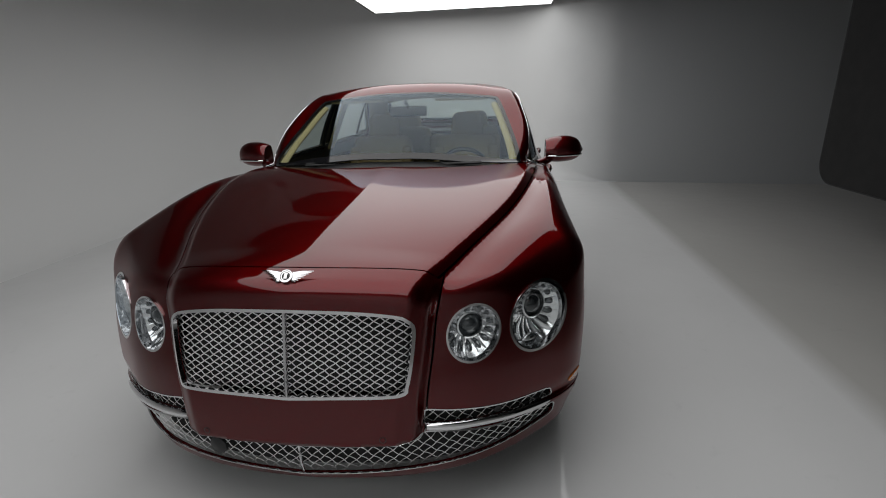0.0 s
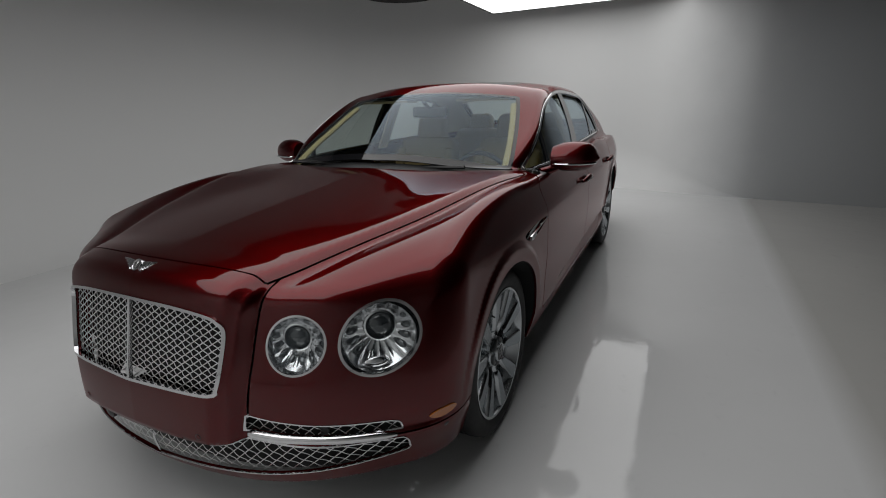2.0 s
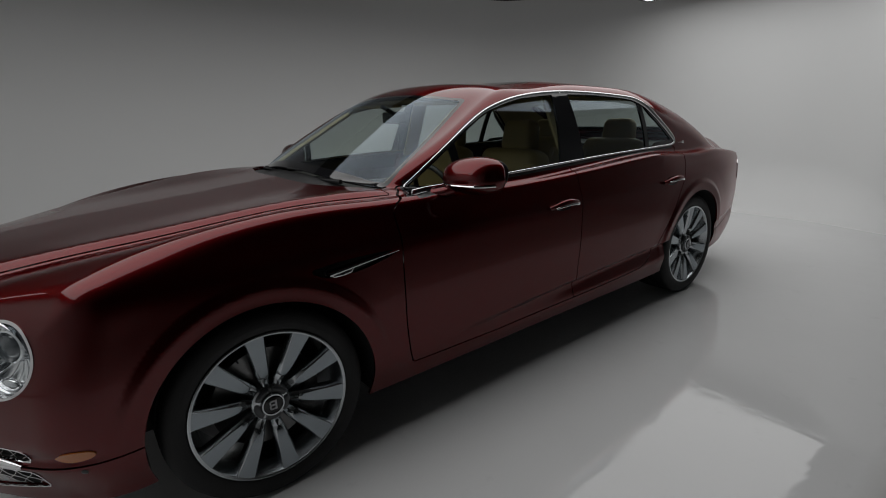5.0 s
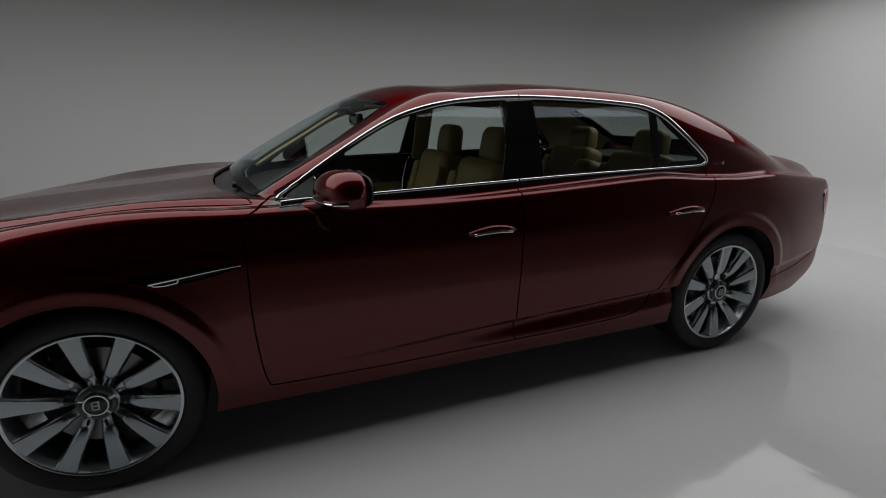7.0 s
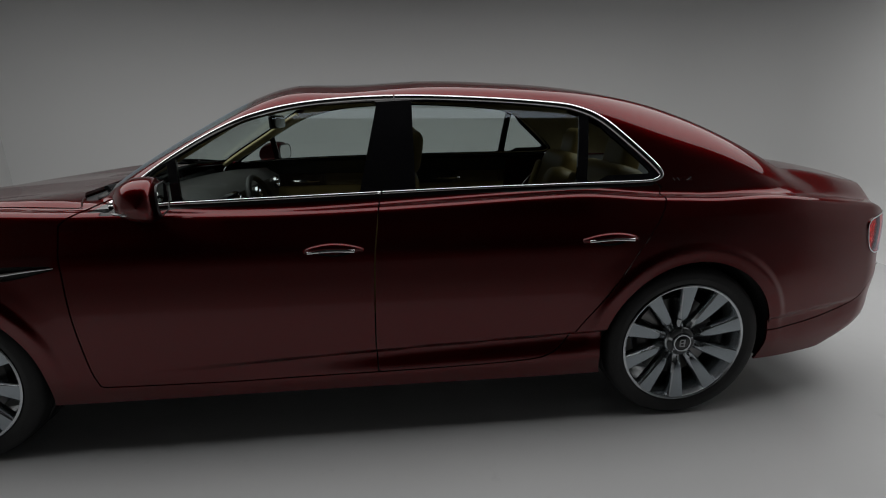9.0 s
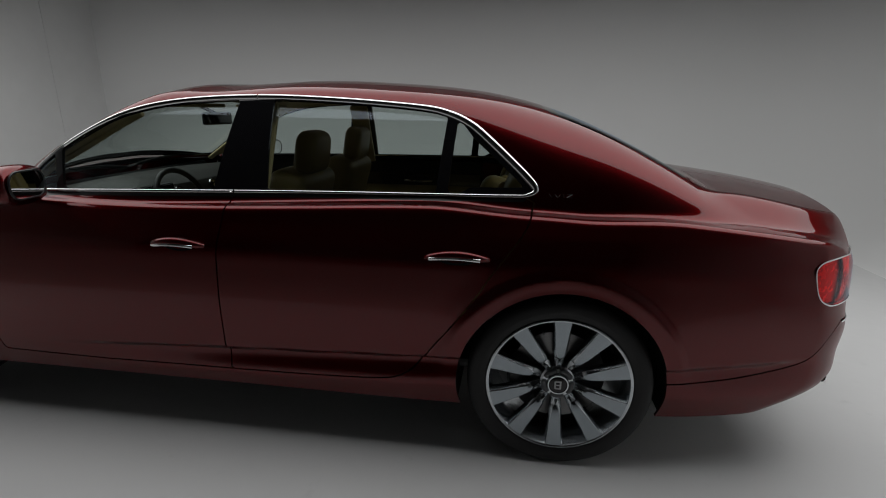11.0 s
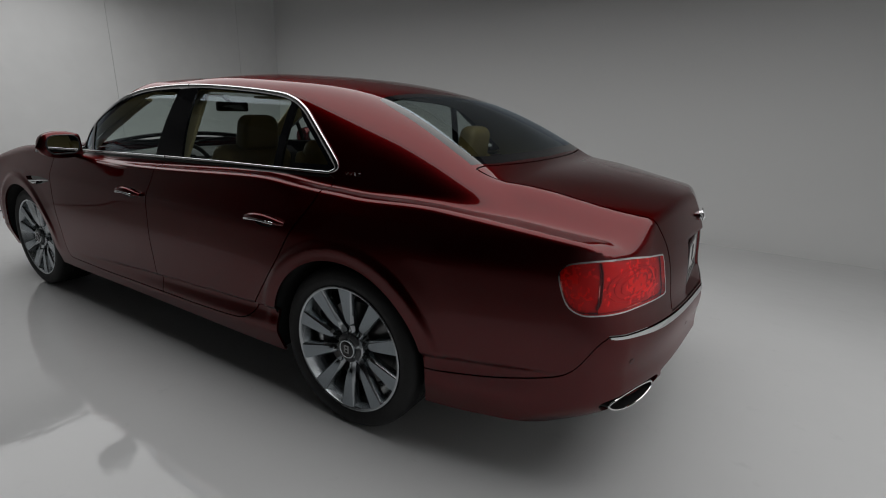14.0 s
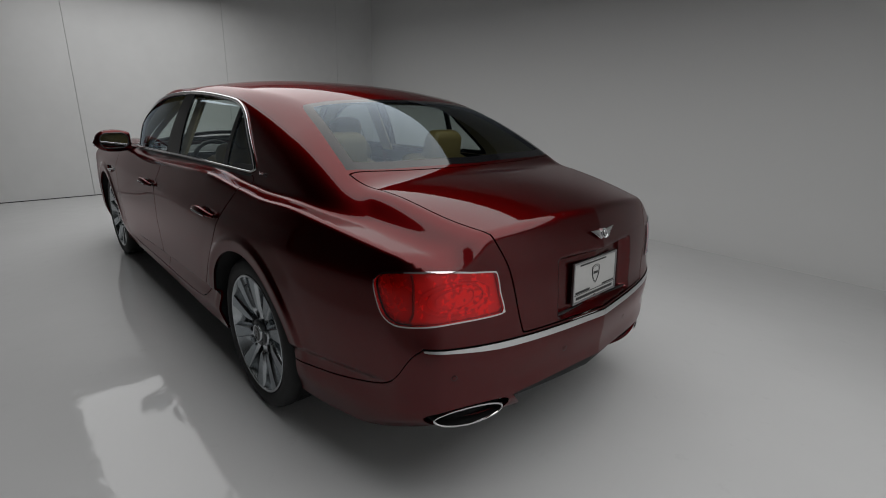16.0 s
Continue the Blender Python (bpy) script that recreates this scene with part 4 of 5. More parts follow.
# ---- parts that stand proud of, or lie behind, the panels ----
def frame_of(p, n, up=(0, 0, 1)):
    """A pose at p whose y axis points along n and whose z axis is upright."""
    y = Vector(n).normalized()
    x = y.cross(Vector(up)).normalized()
    z = x.cross(y)
    m = Matrix((x, y, z)).transposed().to_4x4()
    m.translation = Vector(p)
    return m


def wires(name, inside, depth, pitch_y, pitch_z, ylim, zlim, r=0.0026, thin=0.0):
    """A woven lattice of slanting wires that follows the nose, cut to an outline."""
    out_v, out_f = [], []
    run = (zlim[1] - zlim[0]) / pitch_z * pitch_y
    ang = np.linspace(0, 2 * np.pi, 5, endpoint=False)
    cells = int((ylim[1] - ylim[0] + run) / pitch_y) + 2
    for d in (1, -1):
        for i in range(cells):
            y0 = (ylim[0] - run + i * pitch_y) if d > 0 else (ylim[0] + i * pitch_y)
            q = np.linspace(0, 1, 49)
            ys, zs = y0 + d * run * q, zlim[0] + (zlim[1] - zlim[0]) * q
            keep = (within(inside, ys, zs) < 0.004) & (np.abs(ys) < ylim[1])
            if keep.sum() < 3:
                continue
            k = np.flatnonzero(keep)
            ys, zs, q = ys[k[0]:k[-1] + 1], zs[k[0]:k[-1] + 1], q[k[0]:k[-1] + 1]
            wave = 0.0022 * d * np.cos(np.pi * (q * (zlim[1] - zlim[0]) / pitch_z * 2))
            xs = nose(ys, zs) - depth + wave
            c = np.stack([xs, ys, zs], 1)
            t = np.gradient(c, axis=0)
            t /= np.linalg.norm(t, axis=1, keepdims=True)
            s = np.cross(t, (1, 0, 0))
            s /= np.linalg.norm(s, axis=1, keepdims=True)
            w = np.cross(s, t)
            base = len(out_v)
            ring = c[:, None] + r * (np.cos(ang)[None, :, None] * s[:, None] + 0.7 * np.sin(ang)[None, :, None] * w[:, None])
            out_v.extend(ring.reshape(-1, 3).tolist())
            for a in range(len(c) - 1):
                out_f += [(base + a * 5 + j, base + a * 5 + (j + 1) % 5, base + (a + 1) * 5 + (j + 1) % 5, base + (a + 1) * 5 + j) for j in range(5)]
    return mesh(name, out_v, out_f, 60)


def backing(name, loop, depth, n=24):
    """A dark sheet behind an opening of the nose."""
    y0, y1, z0, z1 = loop[:, 0].min() - 0.01, loop[:, 0].max() + 0.01, loop[:, 1].min() - 0.01, loop[:, 1].max() + 0.01
    ys, zs = np.meshgrid(np.linspace(y0, y1, n), np.linspace(z0, z1, 6), indexing="ij")
    v = np.stack([nose(ys, zs) - depth, ys, zs], 2).reshape(-1, 3)
    f = [(i * 6 + j, (i + 1) * 6 + j, (i + 1) * 6 + j + 1, i * 6 + j + 1) for i in range(n - 1) for j in range(5)]
    return mesh(name, v, f, 60)


# main grille
grille = part("grille_mesh", wires("grille_mesh", GRILLE, 0.020, 0.0340, 0.0225, (-0.40, 0.40), (0.575, 0.865), 0.0019), WIRE, car, "bright woven diamond grille mesh")
part("backing", backing("backing", GRILLE, 0.07), UNDER, grille)
mid = [np.array((float(nose(np.array(0.0), np.array(z))) - 0.004, 0.0, z)) for z in np.linspace(0.59, 0.848, 12)]
part("centre_bar", tube("centre_bar", mid, 0.0055, 8, flat=1.6, up=(1, 0, 0)), CHROME, grille, "upright chrome centre bar")
low = part("intake_mesh", wires("intake_mesh", LOW, 0.020, 0.040, 0.036, (-0.83, 0.83), (0.26, 0.43), 0.0015), WIRE, car, "bright diamond mesh in the lower intake")
part("backing", backing("backing", LOW, 0.06, 40), UNDER, low)
mid = [np.array((float(nose(np.array(0.0), np.array(z))) - 0.008, 0.0, z)) for z in np.linspace(0.278, 0.396, 6)]
part("centre_bar", tube("centre_bar", mid, 0.004, 8), CHROME, low)
radar = part("radar_cover", lathe("radar_cover", [(0.0001, 0.010), (0.02, 0.009), (0.031, 0.004), (0.034, -0.02)], 28), BLACK, low, "round black sensor cover")
radar.matrix_basis = frame_of((float(nose(np.array(-0.30), np.array(0.345))) - 0.016, -0.30, 0.345), (1, -0.15, 0))
for s in (1, -1):
    loop = SLOT * (s, 1)
    up = part("intake_mesh", wires("slot_mesh", loop, 0.018, 0.038, 0.034, (-0.83, 0.83), (0.41, 0.515), 0.0015), WIRE, car, "bright diamond mesh in the upper intake")
    part("backing", backing("backing", loop, 0.05, 16), UNDER, up)
    bar = [on_skin(s * y, z, 0.006)[0] for y, z in zip(np.linspace(0.405, 0.803, 24), curve((0.36, 0.447), (0.6, 0.424), (0.81, 0.407))(np.linspace(0.405, 0.803, 24)))]
    part("intake_bar", tube("intake_bar", bar, np.concatenate([[0.006, 0.0085], np.full(19, 0.0095), [0.0085, 0.007, 0.004]]), 12, flat=1.45, up=(0, 0, 1)), CHROME, car, "bright chrome bar across the intake")
    eye_p, eye_n = on_skin(s * 0.629, 0.456, -0.004)
    cam_ring = part("parking_sensor", lathe("parking_sensor", [(0.0001, 0.002), (0.009, 0.002), (0.010, 0.005), (0.0135, 0.005), (0.0145, -0.01)], 24), BLACK, car, "small round black sensor")
    cam_ring.matrix_basis = frame_of(eye_p, eye_n)


def dot(y, z, front, r=0.0095):
    """A flush parking sensor."""
    p, n = on_skin(y, z, 0.0006, front)
    ob = part("parking_sensor", lathe("parking_sensor", [(0.0001, 0.001), (r - 0.002, 0.001), (r - 0.001, 0.0), (r, 0.0)], 20), RED, car, "flush painted parking sensor")
    ob.matrix_basis = frame_of(p, n)
    part("seam", lathe("seam", [(r - 0.0008, 0.0006), (r + 0.0012, 0.0006)], 20), BLACK, ob)


for s in (1, -1):
    dot(s * 0.285, 0.452, True)
    dot(s * 0.685, 0.552, False)
    dot(s * 0.225, 0.552, False)
for s in (1, -1):
    p, n = on_side(2.085, 0.385, 0.0006, s)
    ob = part("parking_sensor", lathe("parking_sensor", [(0.0001, 0.001), (0.008, 0.001), (0.0095, 0.0)], 20), BLACK, car, "small dark sensor on the bumper side")
    ob.matrix_basis = frame_of(p, n)


def fluted(name, r, cells, n=112):
    """A reflector bowl pressed into radial flutes."""
    prof = ((0.965, -0.010, 0.0), (0.93, -0.0135, 0.3), (0.86, -0.021, 0.9), (0.74, -0.034, 1.0), (0.60, -0.046, 0.8), (0.50, -0.054, 0.3), (0.001, -0.064, 0.0))
    v, f = [], []
    for i in range(n):
        a = 2 * math.pi * i / n
        dent = abs(math.sin(a * cells / 2)) ** 0.7
        v += [(r * q * math.cos(a), y - 0.0065 * w * dent, r * q * math.sin(a)) for q, y, w in prof]
    k = len(prof)
    for i in range(n):
        f += [(i * k + j, i * k + j + 1, (i + 1) % n * k + j + 1, (i + 1) % n * k + j) for j in range(k - 1)]
    return mesh(name, v, f, 50)


def headlamp(yc, zc, r, s, outer, faces):
    """A round lamp: chrome ring and clear cover flush with the body, fluted bowl and projector behind."""
    p, n = on_skin(s * yc, zc, -0.010)
    axis = Vector((n[0], n[1], n[2] * 0.35)).normalized()
    ring_m, face_m = (cut(m, -s * m[0][:, 1])[0] for m in faces)
    ring = shell("headlamp", ring_m, CHROME, car, "round headlamp with chrome ring and fluted reflector", lift=0.002, lip=0.03)
    shell("cover", face_m, LAMP_GLASS, ring, "clear flush cover", lip=0, lift=0.001)
    ob = part("housing", lathe("housing", [(r * 0.985, 0.004), (r * 0.965, -0.012), (r * 0.96, -0.02)], 56), BOWL, ring, "silver lamp housing")
    ob.matrix_basis = frame_of(p, axis)
    part("bowl", fluted("bowl", r, 16 if outer else 14), BOWL, ob, "silver fluted reflector bowl")
    px_, pz = (0.0 if not outer else -0.05 * r * s, 0.18 * r if not outer else 0.27 * r)
    pr = r * (0.42 if not outer else 0.39)
    lens = part("projector", lathe("projector", [(pr * 1.22, -0.07), (pr * 1.2, -0.030), (pr * 1.12, -0.022), (pr * 1.0, -0.020), (pr * 0.96, -0.028), (pr * 0.95, -0.045)], 36), BOWL, ob, "silver projector housing")
    lens.location = (px_, 0, pz)
    eye_ = part("lens", lathe("lens", [(pr * 0.95, -0.040), (pr * 0.8, -0.027), (pr * 0.5, -0.017), (0.0001, -0.013)], 36), LENS_DARK, lens, "dark glass projector lens")
    cells = 16 if outer else 14
    deep = lambda q: -0.010 - 0.044 * (0.965 * r - q) / (0.465 * r)           # the bowl's surface
    for i in range(cells):
        a = 2 * math.pi * (i + 0.5) / cells
        ca, sa = math.cos(a), math.sin(a)
        # from the projector's foot to the rim: a long teardrop where there is room for one
        reach = 0.90 * r
        b_ = ca * px_ + sa * pz
        foot = b_ + math.sqrt(max(b_ * b_ - px_ * px_ - pz * pz + (pr * 1.30) ** 2, 0.0)) + 0.05 * r
        if outer and sa < -0.8:
            continue
        long_ = max(reach - foot, 0.10 * r)
        mid = reach - long_ / 2
        bm = bmesh.new()
        bmesh.ops.create_uvsphere(bm, u_segments=12, v_segments=8, radius=1.0)
        bmesh.ops.scale(bm, vec=(min(0.085 * r, 2.2 * mid / cells), 0.035 * r, long_ * 0.46), verts=bm.verts)
        for v in bm.verts:
            v.co.x *= 1.0 + 0.35 * v.co.z / (long_ * 0.46)
        bmesh.ops.rotate(bm, cent=(0, 0, 0), matrix=Matrix.Rotation(-0.72, 3, "X"), verts=bm.verts)
        bmesh.ops.rotate(bm, cent=(0, 0, 0), matrix=Matrix.Rotation(math.pi / 2 - a, 3, "Y"), verts=bm.verts)
        bmesh.ops.translate(bm, vec=(mid * ca, deep(mid) - 0.004, mid * sa), verts=bm.verts)
        part("reflector_cell", rounded(bm, "reflector_cell", 60), CELL, ob, "dark teardrop reflector cell")
    if outer:
        bm = bmesh.new()
        bmesh.ops.create_uvsphere(bm, u_segments=20, v_segments=10, radius=1.0)
        bmesh.ops.scale(bm, vec=(0.34 * r, 0.10 * r, 0.17 * r), verts=bm.verts)
        bmesh.ops.translate(bm, vec=(0.12 * r * s, -0.018, -0.74 * r), verts=bm.verts)
        part("lower_lens", rounded(bm, "lower_lens", 60), CHROME, ob, "small oval lower lens")


for (yc, zc, ry, rz, r), faces in zip(LAMPS, lamp_faces):
    for s in (1, -1):
        headlamp(yc, zc, r, s, yc > 0.6, faces)


def winged_badge(front, y, z, w):
    """An oval boss between two spread wings of ribs, in chrome."""
    if front:                                        # on the brow of the nose panel
        zs = np.linspace(0.80, 1.0, 400)
        x = 2.418
        zt = zs[np.argmax(skin(np.full_like(zs, x), np.full_like(zs, y), zs) > 0)]
        p = np.array((x + 0.004, y, zt + 0.006))
        n = np.array((0.72, 0.0, 0.69))
    else:
        p, n = on_skin(y, z, 0.005, front)
    ob = part("badge", lathe("badge", [(0.0001, 0.006), (0.016, 0.0055), (0.0175, 0.0075), (0.0205, 0.0075), (0.022, -0.006)], 28), CHROME, car, "small chrome winged badge")
    ob.matrix_basis = frame_of(p, n)
    part("boss", lathe("boss", [(0.0001, 0.0075), (0.012, 0.007), (0.013, 0.005)], 24), INK, ob, "black oval centre")
    part("mark", rounded(box((0.011, 0.003, 0.020), (0, 0.0075, 0), 0.001, 1), "mark"), CHROME, ob)
    for s in (1, -1):
        for i in range(8):
            f = i / 7
            x0, z0 = s * 0.019, 0.012 - 0.026 * f
            x1, z1 = s * (w / 2) * (1 - 0.62 * f), 0.019 - 0.030 * f - 0.006 * f * f
            part("feather", tube("feather", [(x0, 0.002, z0), ((x0 + x1) / 2, 0.004, (z0 + z1) / 2 + 0.0005), (x1, 0.001, z1)], [0.0030, 0.0028, 0.0012], 6, up=(0, 1, 0)), CHROME, ob)


winged_badge(True, 0.0, 0.905, 0.165)
winged_badge(False, 0.0, 0.955, 0.165)

# number plate in its bay, dealer's card with unreadable print as bars
pm = frame_of((-2.712, 0.0, 0.777), (-1, 0, 0.06))
plate = part("number_plate", rounded(box((0.305, 0.004, 0.152), (0, 0, 0), 0.0018), "number_plate"), PLATE_M, car, "pale grey dealer plate with dark print")
plate.matrix_basis = pm
for w, h, x, z in ((0.19, 0.006, 0.02, 0.066), (0.305, 0.002, 0, -0.048), (0.27, 0.010, 0, -0.062), (0.10, 0.009, 0.09, -0.040), (0.09, 0.006, -0.10, -0.041)):
    part("print_bar", box((w, 0.001, h), (x, 0.0028, z)), INK, plate)
sh = [(0.0, -0.032), (0.020, -0.010), (0.027, 0.020), (0.024, 0.036), (0.0, 0.042), (-0.024, 0.036), (-0.027, 0.020), (-0.020, -0.010)]
for k in (1.0, 0.84):
    part("shield", tube("shield", [(x * k, 0.0025, z * k + 0.008) for x, z in loop2d(sh, 4)], 0.0012, 5, True, up=(0, 1, 0)), INK, plate)
part("print_bar", box((0.030, 0.001, 0.010), (0, 0.0028, 0.018)), INK, plate)
for w, h, x, z in ((0.318, 0.008, 0, 0.079), (0.318, 0.008, 0, -0.079), (0.008, 0.158, -0.155, 0), (0.008, 0.158, 0.155, 0)):
    part("plate_frame", rounded(box((w, 0.010, h), (x, 0, z), 0.002), "plate_frame"), STEEL, plate)
part("bay_shelf", rounded(box((0.50, 0.012, 0.018), (0, -0.004, -0.100), 0.003), "bay_shelf"), BLACK, plate)

# exhaust tips
for s in (1, -1):
    ring = []
    for a in np.linspace(0, 2 * np.pi, 48, endpoint=False):
        y = 0.612 + 0.118 * math.cos(a)
        z = 0.386 + 0.033 * math.sin(a) - 0.03 * (y - 0.61)
        x = on_skin(s * y, 0.47, 0.0, False)[0][0] + 0.012
        ring.append((x, s * y, z))
    ring = np.array(ring)
    tip = part("exhaust_tip", tube("exhaust_tip", ring, 0.004, 8, True, up=(1, 0, 0)), CHROME, car, "oval chrome exhaust tip")
    deep = ring + (0.14, 0, 0)
    v = np.vstack([ring, deep])
    k = len(ring)
    part("pipe", mesh("pipe", v, [(i, (i + 1) % k, k + (i + 1) % k, k + i) for i in range(k)] + [tuple(range(k, 2 * k))], 40), UNDER, tip, "sooty dark pipe")
    yy = np.linspace(0.465, 0.76, 14)
    v = [(on_skin(s * y, 0.47, 0.0, False)[0][0] + 0.06, s * y, z) for y in yy for z in (0.345, 0.445)]
    part("recess", mesh("recess", v, [(2 * i, 2 * i + 1, 2 * i + 3, 2 * i + 2) for i in range(13)]), UNDER, tip)

# wing vent blades, door handles, script, window posts
for s in (1, -1):
    blade = [on_side(x, z, 0.002, s)[0] for x, z in zip(np.linspace(1.292, 0.994, 12), curve((0.99, 0.8445), (1.1, 0.834), (1.2, 0.822), (1.292, 0.812))(np.linspace(1.292, 0.994, 12)))]
    b = part("vent_blade", tube("vent_blade", blade, np.linspace(0.0095, 0.003, 12), 8, flat=0.9), CHROME, car, "chrome blade in the wing vent")
    hook = [on_side(x, z, 0.003, s)[0] for x, z in ((1.285, 0.812), (1.275, 0.803), (1.24, 0.802), (1.205, 0.808), (1.20, 0.818))]
    part("hook", tube("hook", hook, 0.0058, 8), CHROME, b)
    for i, (x0, x1) in enumerate(((0.09, -0.13), (-1.013, -1.243))):
        host = (door_front if i == 0 else door_rear)[0 if s > 0 else 1]
        xs = np.linspace(x0, x1, 16)
        q = np.linspace(0, 1, 16)
        zc = 0.876 + 0.002 * i
        off = 0.006 + 0.030 * np.sin(np.pi * np.clip(q * 1.02, 0, 1)) ** 0.45
        body_p = [on_side(x, zc - 0.004 + 0.010 * math.sin(math.pi * w), o, s)[0] for x, w, o in zip(xs, q, off)]
        rad = 0.0180 * np.sin(np.pi * np.clip(0.06 + 0.9 * q, 0, 1)) ** 0.35
        h = part("door_handle", tube("door_handle", body_p, rad, 12, flat=0.95, up=(0, 1, 0)), RED, host, "curved body-coloured door handle with chrome insert")
        trim_p = [on_side(x, zc - 0.009 + 0.006 * math.sin(math.pi * w), o + 0.010, s)[0] for x, w, o in zip(xs[1:14], q[1:14], off[1:14])]
        part("chrome_insert", tube("chrome_insert", trim_p, 0.0074 * np.linspace(0.8, 1, 13), 8, flat=0.8, up=(0, 1, 0)), CHROME, h, "chrome strip")
        slot_p = [on_side(x, zc - 0.0085 + 0.005 * math.sin(math.pi * w), o + 0.0155, s)[0] for x, w, o in zip(xs[4:12], q[4:12], off[4:12])]
        part("inlay", tube("inlay", slot_p, 0.0022, 6), INK, h)
        cup = loop2d([((x0 + x1) / 2 + 0.075 * math.cos(a), zc - 0.002 + 0.026 * math.sin(a)) for a in np.linspace(0, 2 * np.pi, 10, endpoint=False)], 3)
        v = [on_side(x, z, 0.0012, s)[0] for x, z in cup]
        c = np.mean(v, axis=0) - np.array((0, s * 0.002, 0))
        part("grip_cup", mesh("grip_cup", list(v) + [c], [(j, (j + 1) % len(v), len(v)) for j in range(len(v))], 60), GLOSS_BLACK, h, "dark recess behind the handle")
    for x0, x1, z0, z1 in ((-1.452, -1.462, 1.100, 1.086), (-1.462, -1.474, 1.086, 1.098), (-1.474, -1.484, 1.098, 1.086), (-1.484, -1.496, 1.086, 1.100), (-1.505, -1.508, 1.100, 1.086), (-1.518, -1.538, 1.099, 1.099), (-1.538, -1.518, 1.099, 1.087), (-1.516, -1.540, 1.087, 1.087)):
        part("script", tube("script", [on_side(x0, z0, 0.002, s)[0], on_side(x1, z1, 0.002, s)[0]], 0.0014, 5), CHROME, car)


def door_mirror(s):
    """A rounded shell on a short arm, with a chrome blade and the glass behind."""
    n, m = 40, 22
    v, f = [], []
    for i in range(m + 1):
        t = i / m                                    # from the root (0) to the tip (1)
        y = 0.895 + 0.235 * t
        k = max(1 - abs(2 * t - 0.82) ** 2.7 * 0.72, 0.0) if t > 0.41 else 1 - 0.36 * (1 - t / 0.41) ** 2
        k = math.sqrt(max(k, 0)) if i < m else 0.0
        if t > 0.85:
            k *= math.sqrt(max(0.0, 1 - ((t - 0.85) / 0.15) ** 2))
        hx = 0.092 * k
        cz, cx = 1.082 + 0.004 * t, 0.636 - 0.055 * t
        for j in range(n):
            a = 2 * math.pi * j / n
            ca, sa = math.cos(a), math.sin(a)
            ex = hx * math.copysign(abs(ca) ** (0.9 if ca > 0 else 0.45), ca) * (1.08 if ca > 0 else 0.66)
            v.append((cx + ex, s * y, cz + (0.090 if sa > 0 else 0.066) * k * sa))
    for i in range(m):
        f += [(i * n + j, i * n + (j + 1) % n, (i + 1) * n + (j + 1) % n, (i + 1) * n + j) for j in range(n)]
    f.append(tuple(range(n)))
    ob = part("door_mirror", mesh("door_mirror", v, f, 50), RED, car, "dark red door mirror with chrome blade")
    arm = [(0.735, s * 0.845, 1.020), (0.70, s * 0.885, 1.030), (0.655, s * 0.93, 1.050), (0.615, s * 0.97, 1.075)]
    part("arm", tube("arm", chain2d(arm, 5), np.linspace(0.034, 0.028, 16), 12, flat=0.75), RED, ob)
    bl = [(0.636 - 0.055 * t + 0.1015 * math.sqrt(max(0, 1 - (2 * abs(t - 0.45)) ** 3.2)) * 0.985 + 0.0, s * (0.895 + 0.235 * t), 1.064) for t in np.linspace(0.06, 0.93, 20)]
    part("chrome_blade", tube("chrome_blade", bl, 0.0075, 8, flat=0.8), CHROME, ob, "chrome blade with indicator")
    g = [(0.5865 - 0.055 * (y - 0.895) / 0.235, s * y, z) for y, z in round_box(0.178, 0.104, 0.045, 5, 1.003, 1.100)]
    part("mirror_glass", mesh("mirror_glass", [np.array(q) - (0.012, 0, 0) for q in g], [tuple(range(len(g)))]), MIRROR, ob, "mirror glass")
    part("mirror_bezel", tube("mirror_bezel", [np.array(q) - (0.010, 0, 0) for q in g], 0.0045, 6, True, up=(1, 0, 0)), BLACK, ob)


for s in (1, -1):
    door_mirror(s)

# bright moulding round the side windows, in two runs a side
step_ = np.roll(DLO, -1, 0) - np.roll(DLO, 1, 0)
step_ /= np.linalg.norm(step_, axis=1, keepdims=True)
RUN = DLO + np.stack([step_[:, 1], -step_[:, 0]], 1) * (0.009 if within(DLO, *(DLO[40:41] + np.stack([step_[40:41, 1], -step_[40:41, 0]], 1) * 0.009).T)[0] < 0 else -0.009)
for s in (1, -1):
    mark = np.array([x > belt_split(z) for x, z in RUN])
    for front in (True, False):
        k = np.flatnonzero(mark == front)
        if k[0] == 0 and k[-1] == len(RUN) - 1:
            cutp = np.flatnonzero(np.diff(k) > 1)
            if len(cutp):
                k = np.concatenate([k[cutp[0] + 1:], k[:cutp[0] + 1]])
        run = [tuple(q) for q in RUN[k]]
        for end, nxt in ((0, k[0] - 1), (len(run), (k[-1] + 1) % len(RUN))):
            a, b = RUN[k[0] if end == 0 else k[-1]], RUN[nxt]
            ga, gb = a[0] - belt_split(a[1]), b[0] - belt_split(b[1])
            w = a + (b - a) * ga / (ga - gb)
            run.insert(end, (w[0] + (0.003 if front else -0.003), w[1]))
        gone = [i for i, q in enumerate(run) if q[0] > 0.845]
        for piece in ([run[:gone[0]], run[gone[-1] + 1:]] if gone else [run]):
            if len(piece) < 3:
                continue
            pts = [on_side(x, z, 0.0015 - 0.007 * float(ease(0.15, 0.45, x)) * (z > 1.10), s)[0] for x, z in piece]
            part("window_trim", tube("window_trim", pts, [0.0085 + 0.0025 * float(ease(1.09, 1.14, z)) + 0.004 * float(ease(-0.8, -1.25, x) * ease(1.09, 1.14, z)) if z > 1.09 else 0.0068 for x, z in piece], 10, flat=0.62, up=(0, 1, 0)), CHROME, car, "bright chrome window surround")

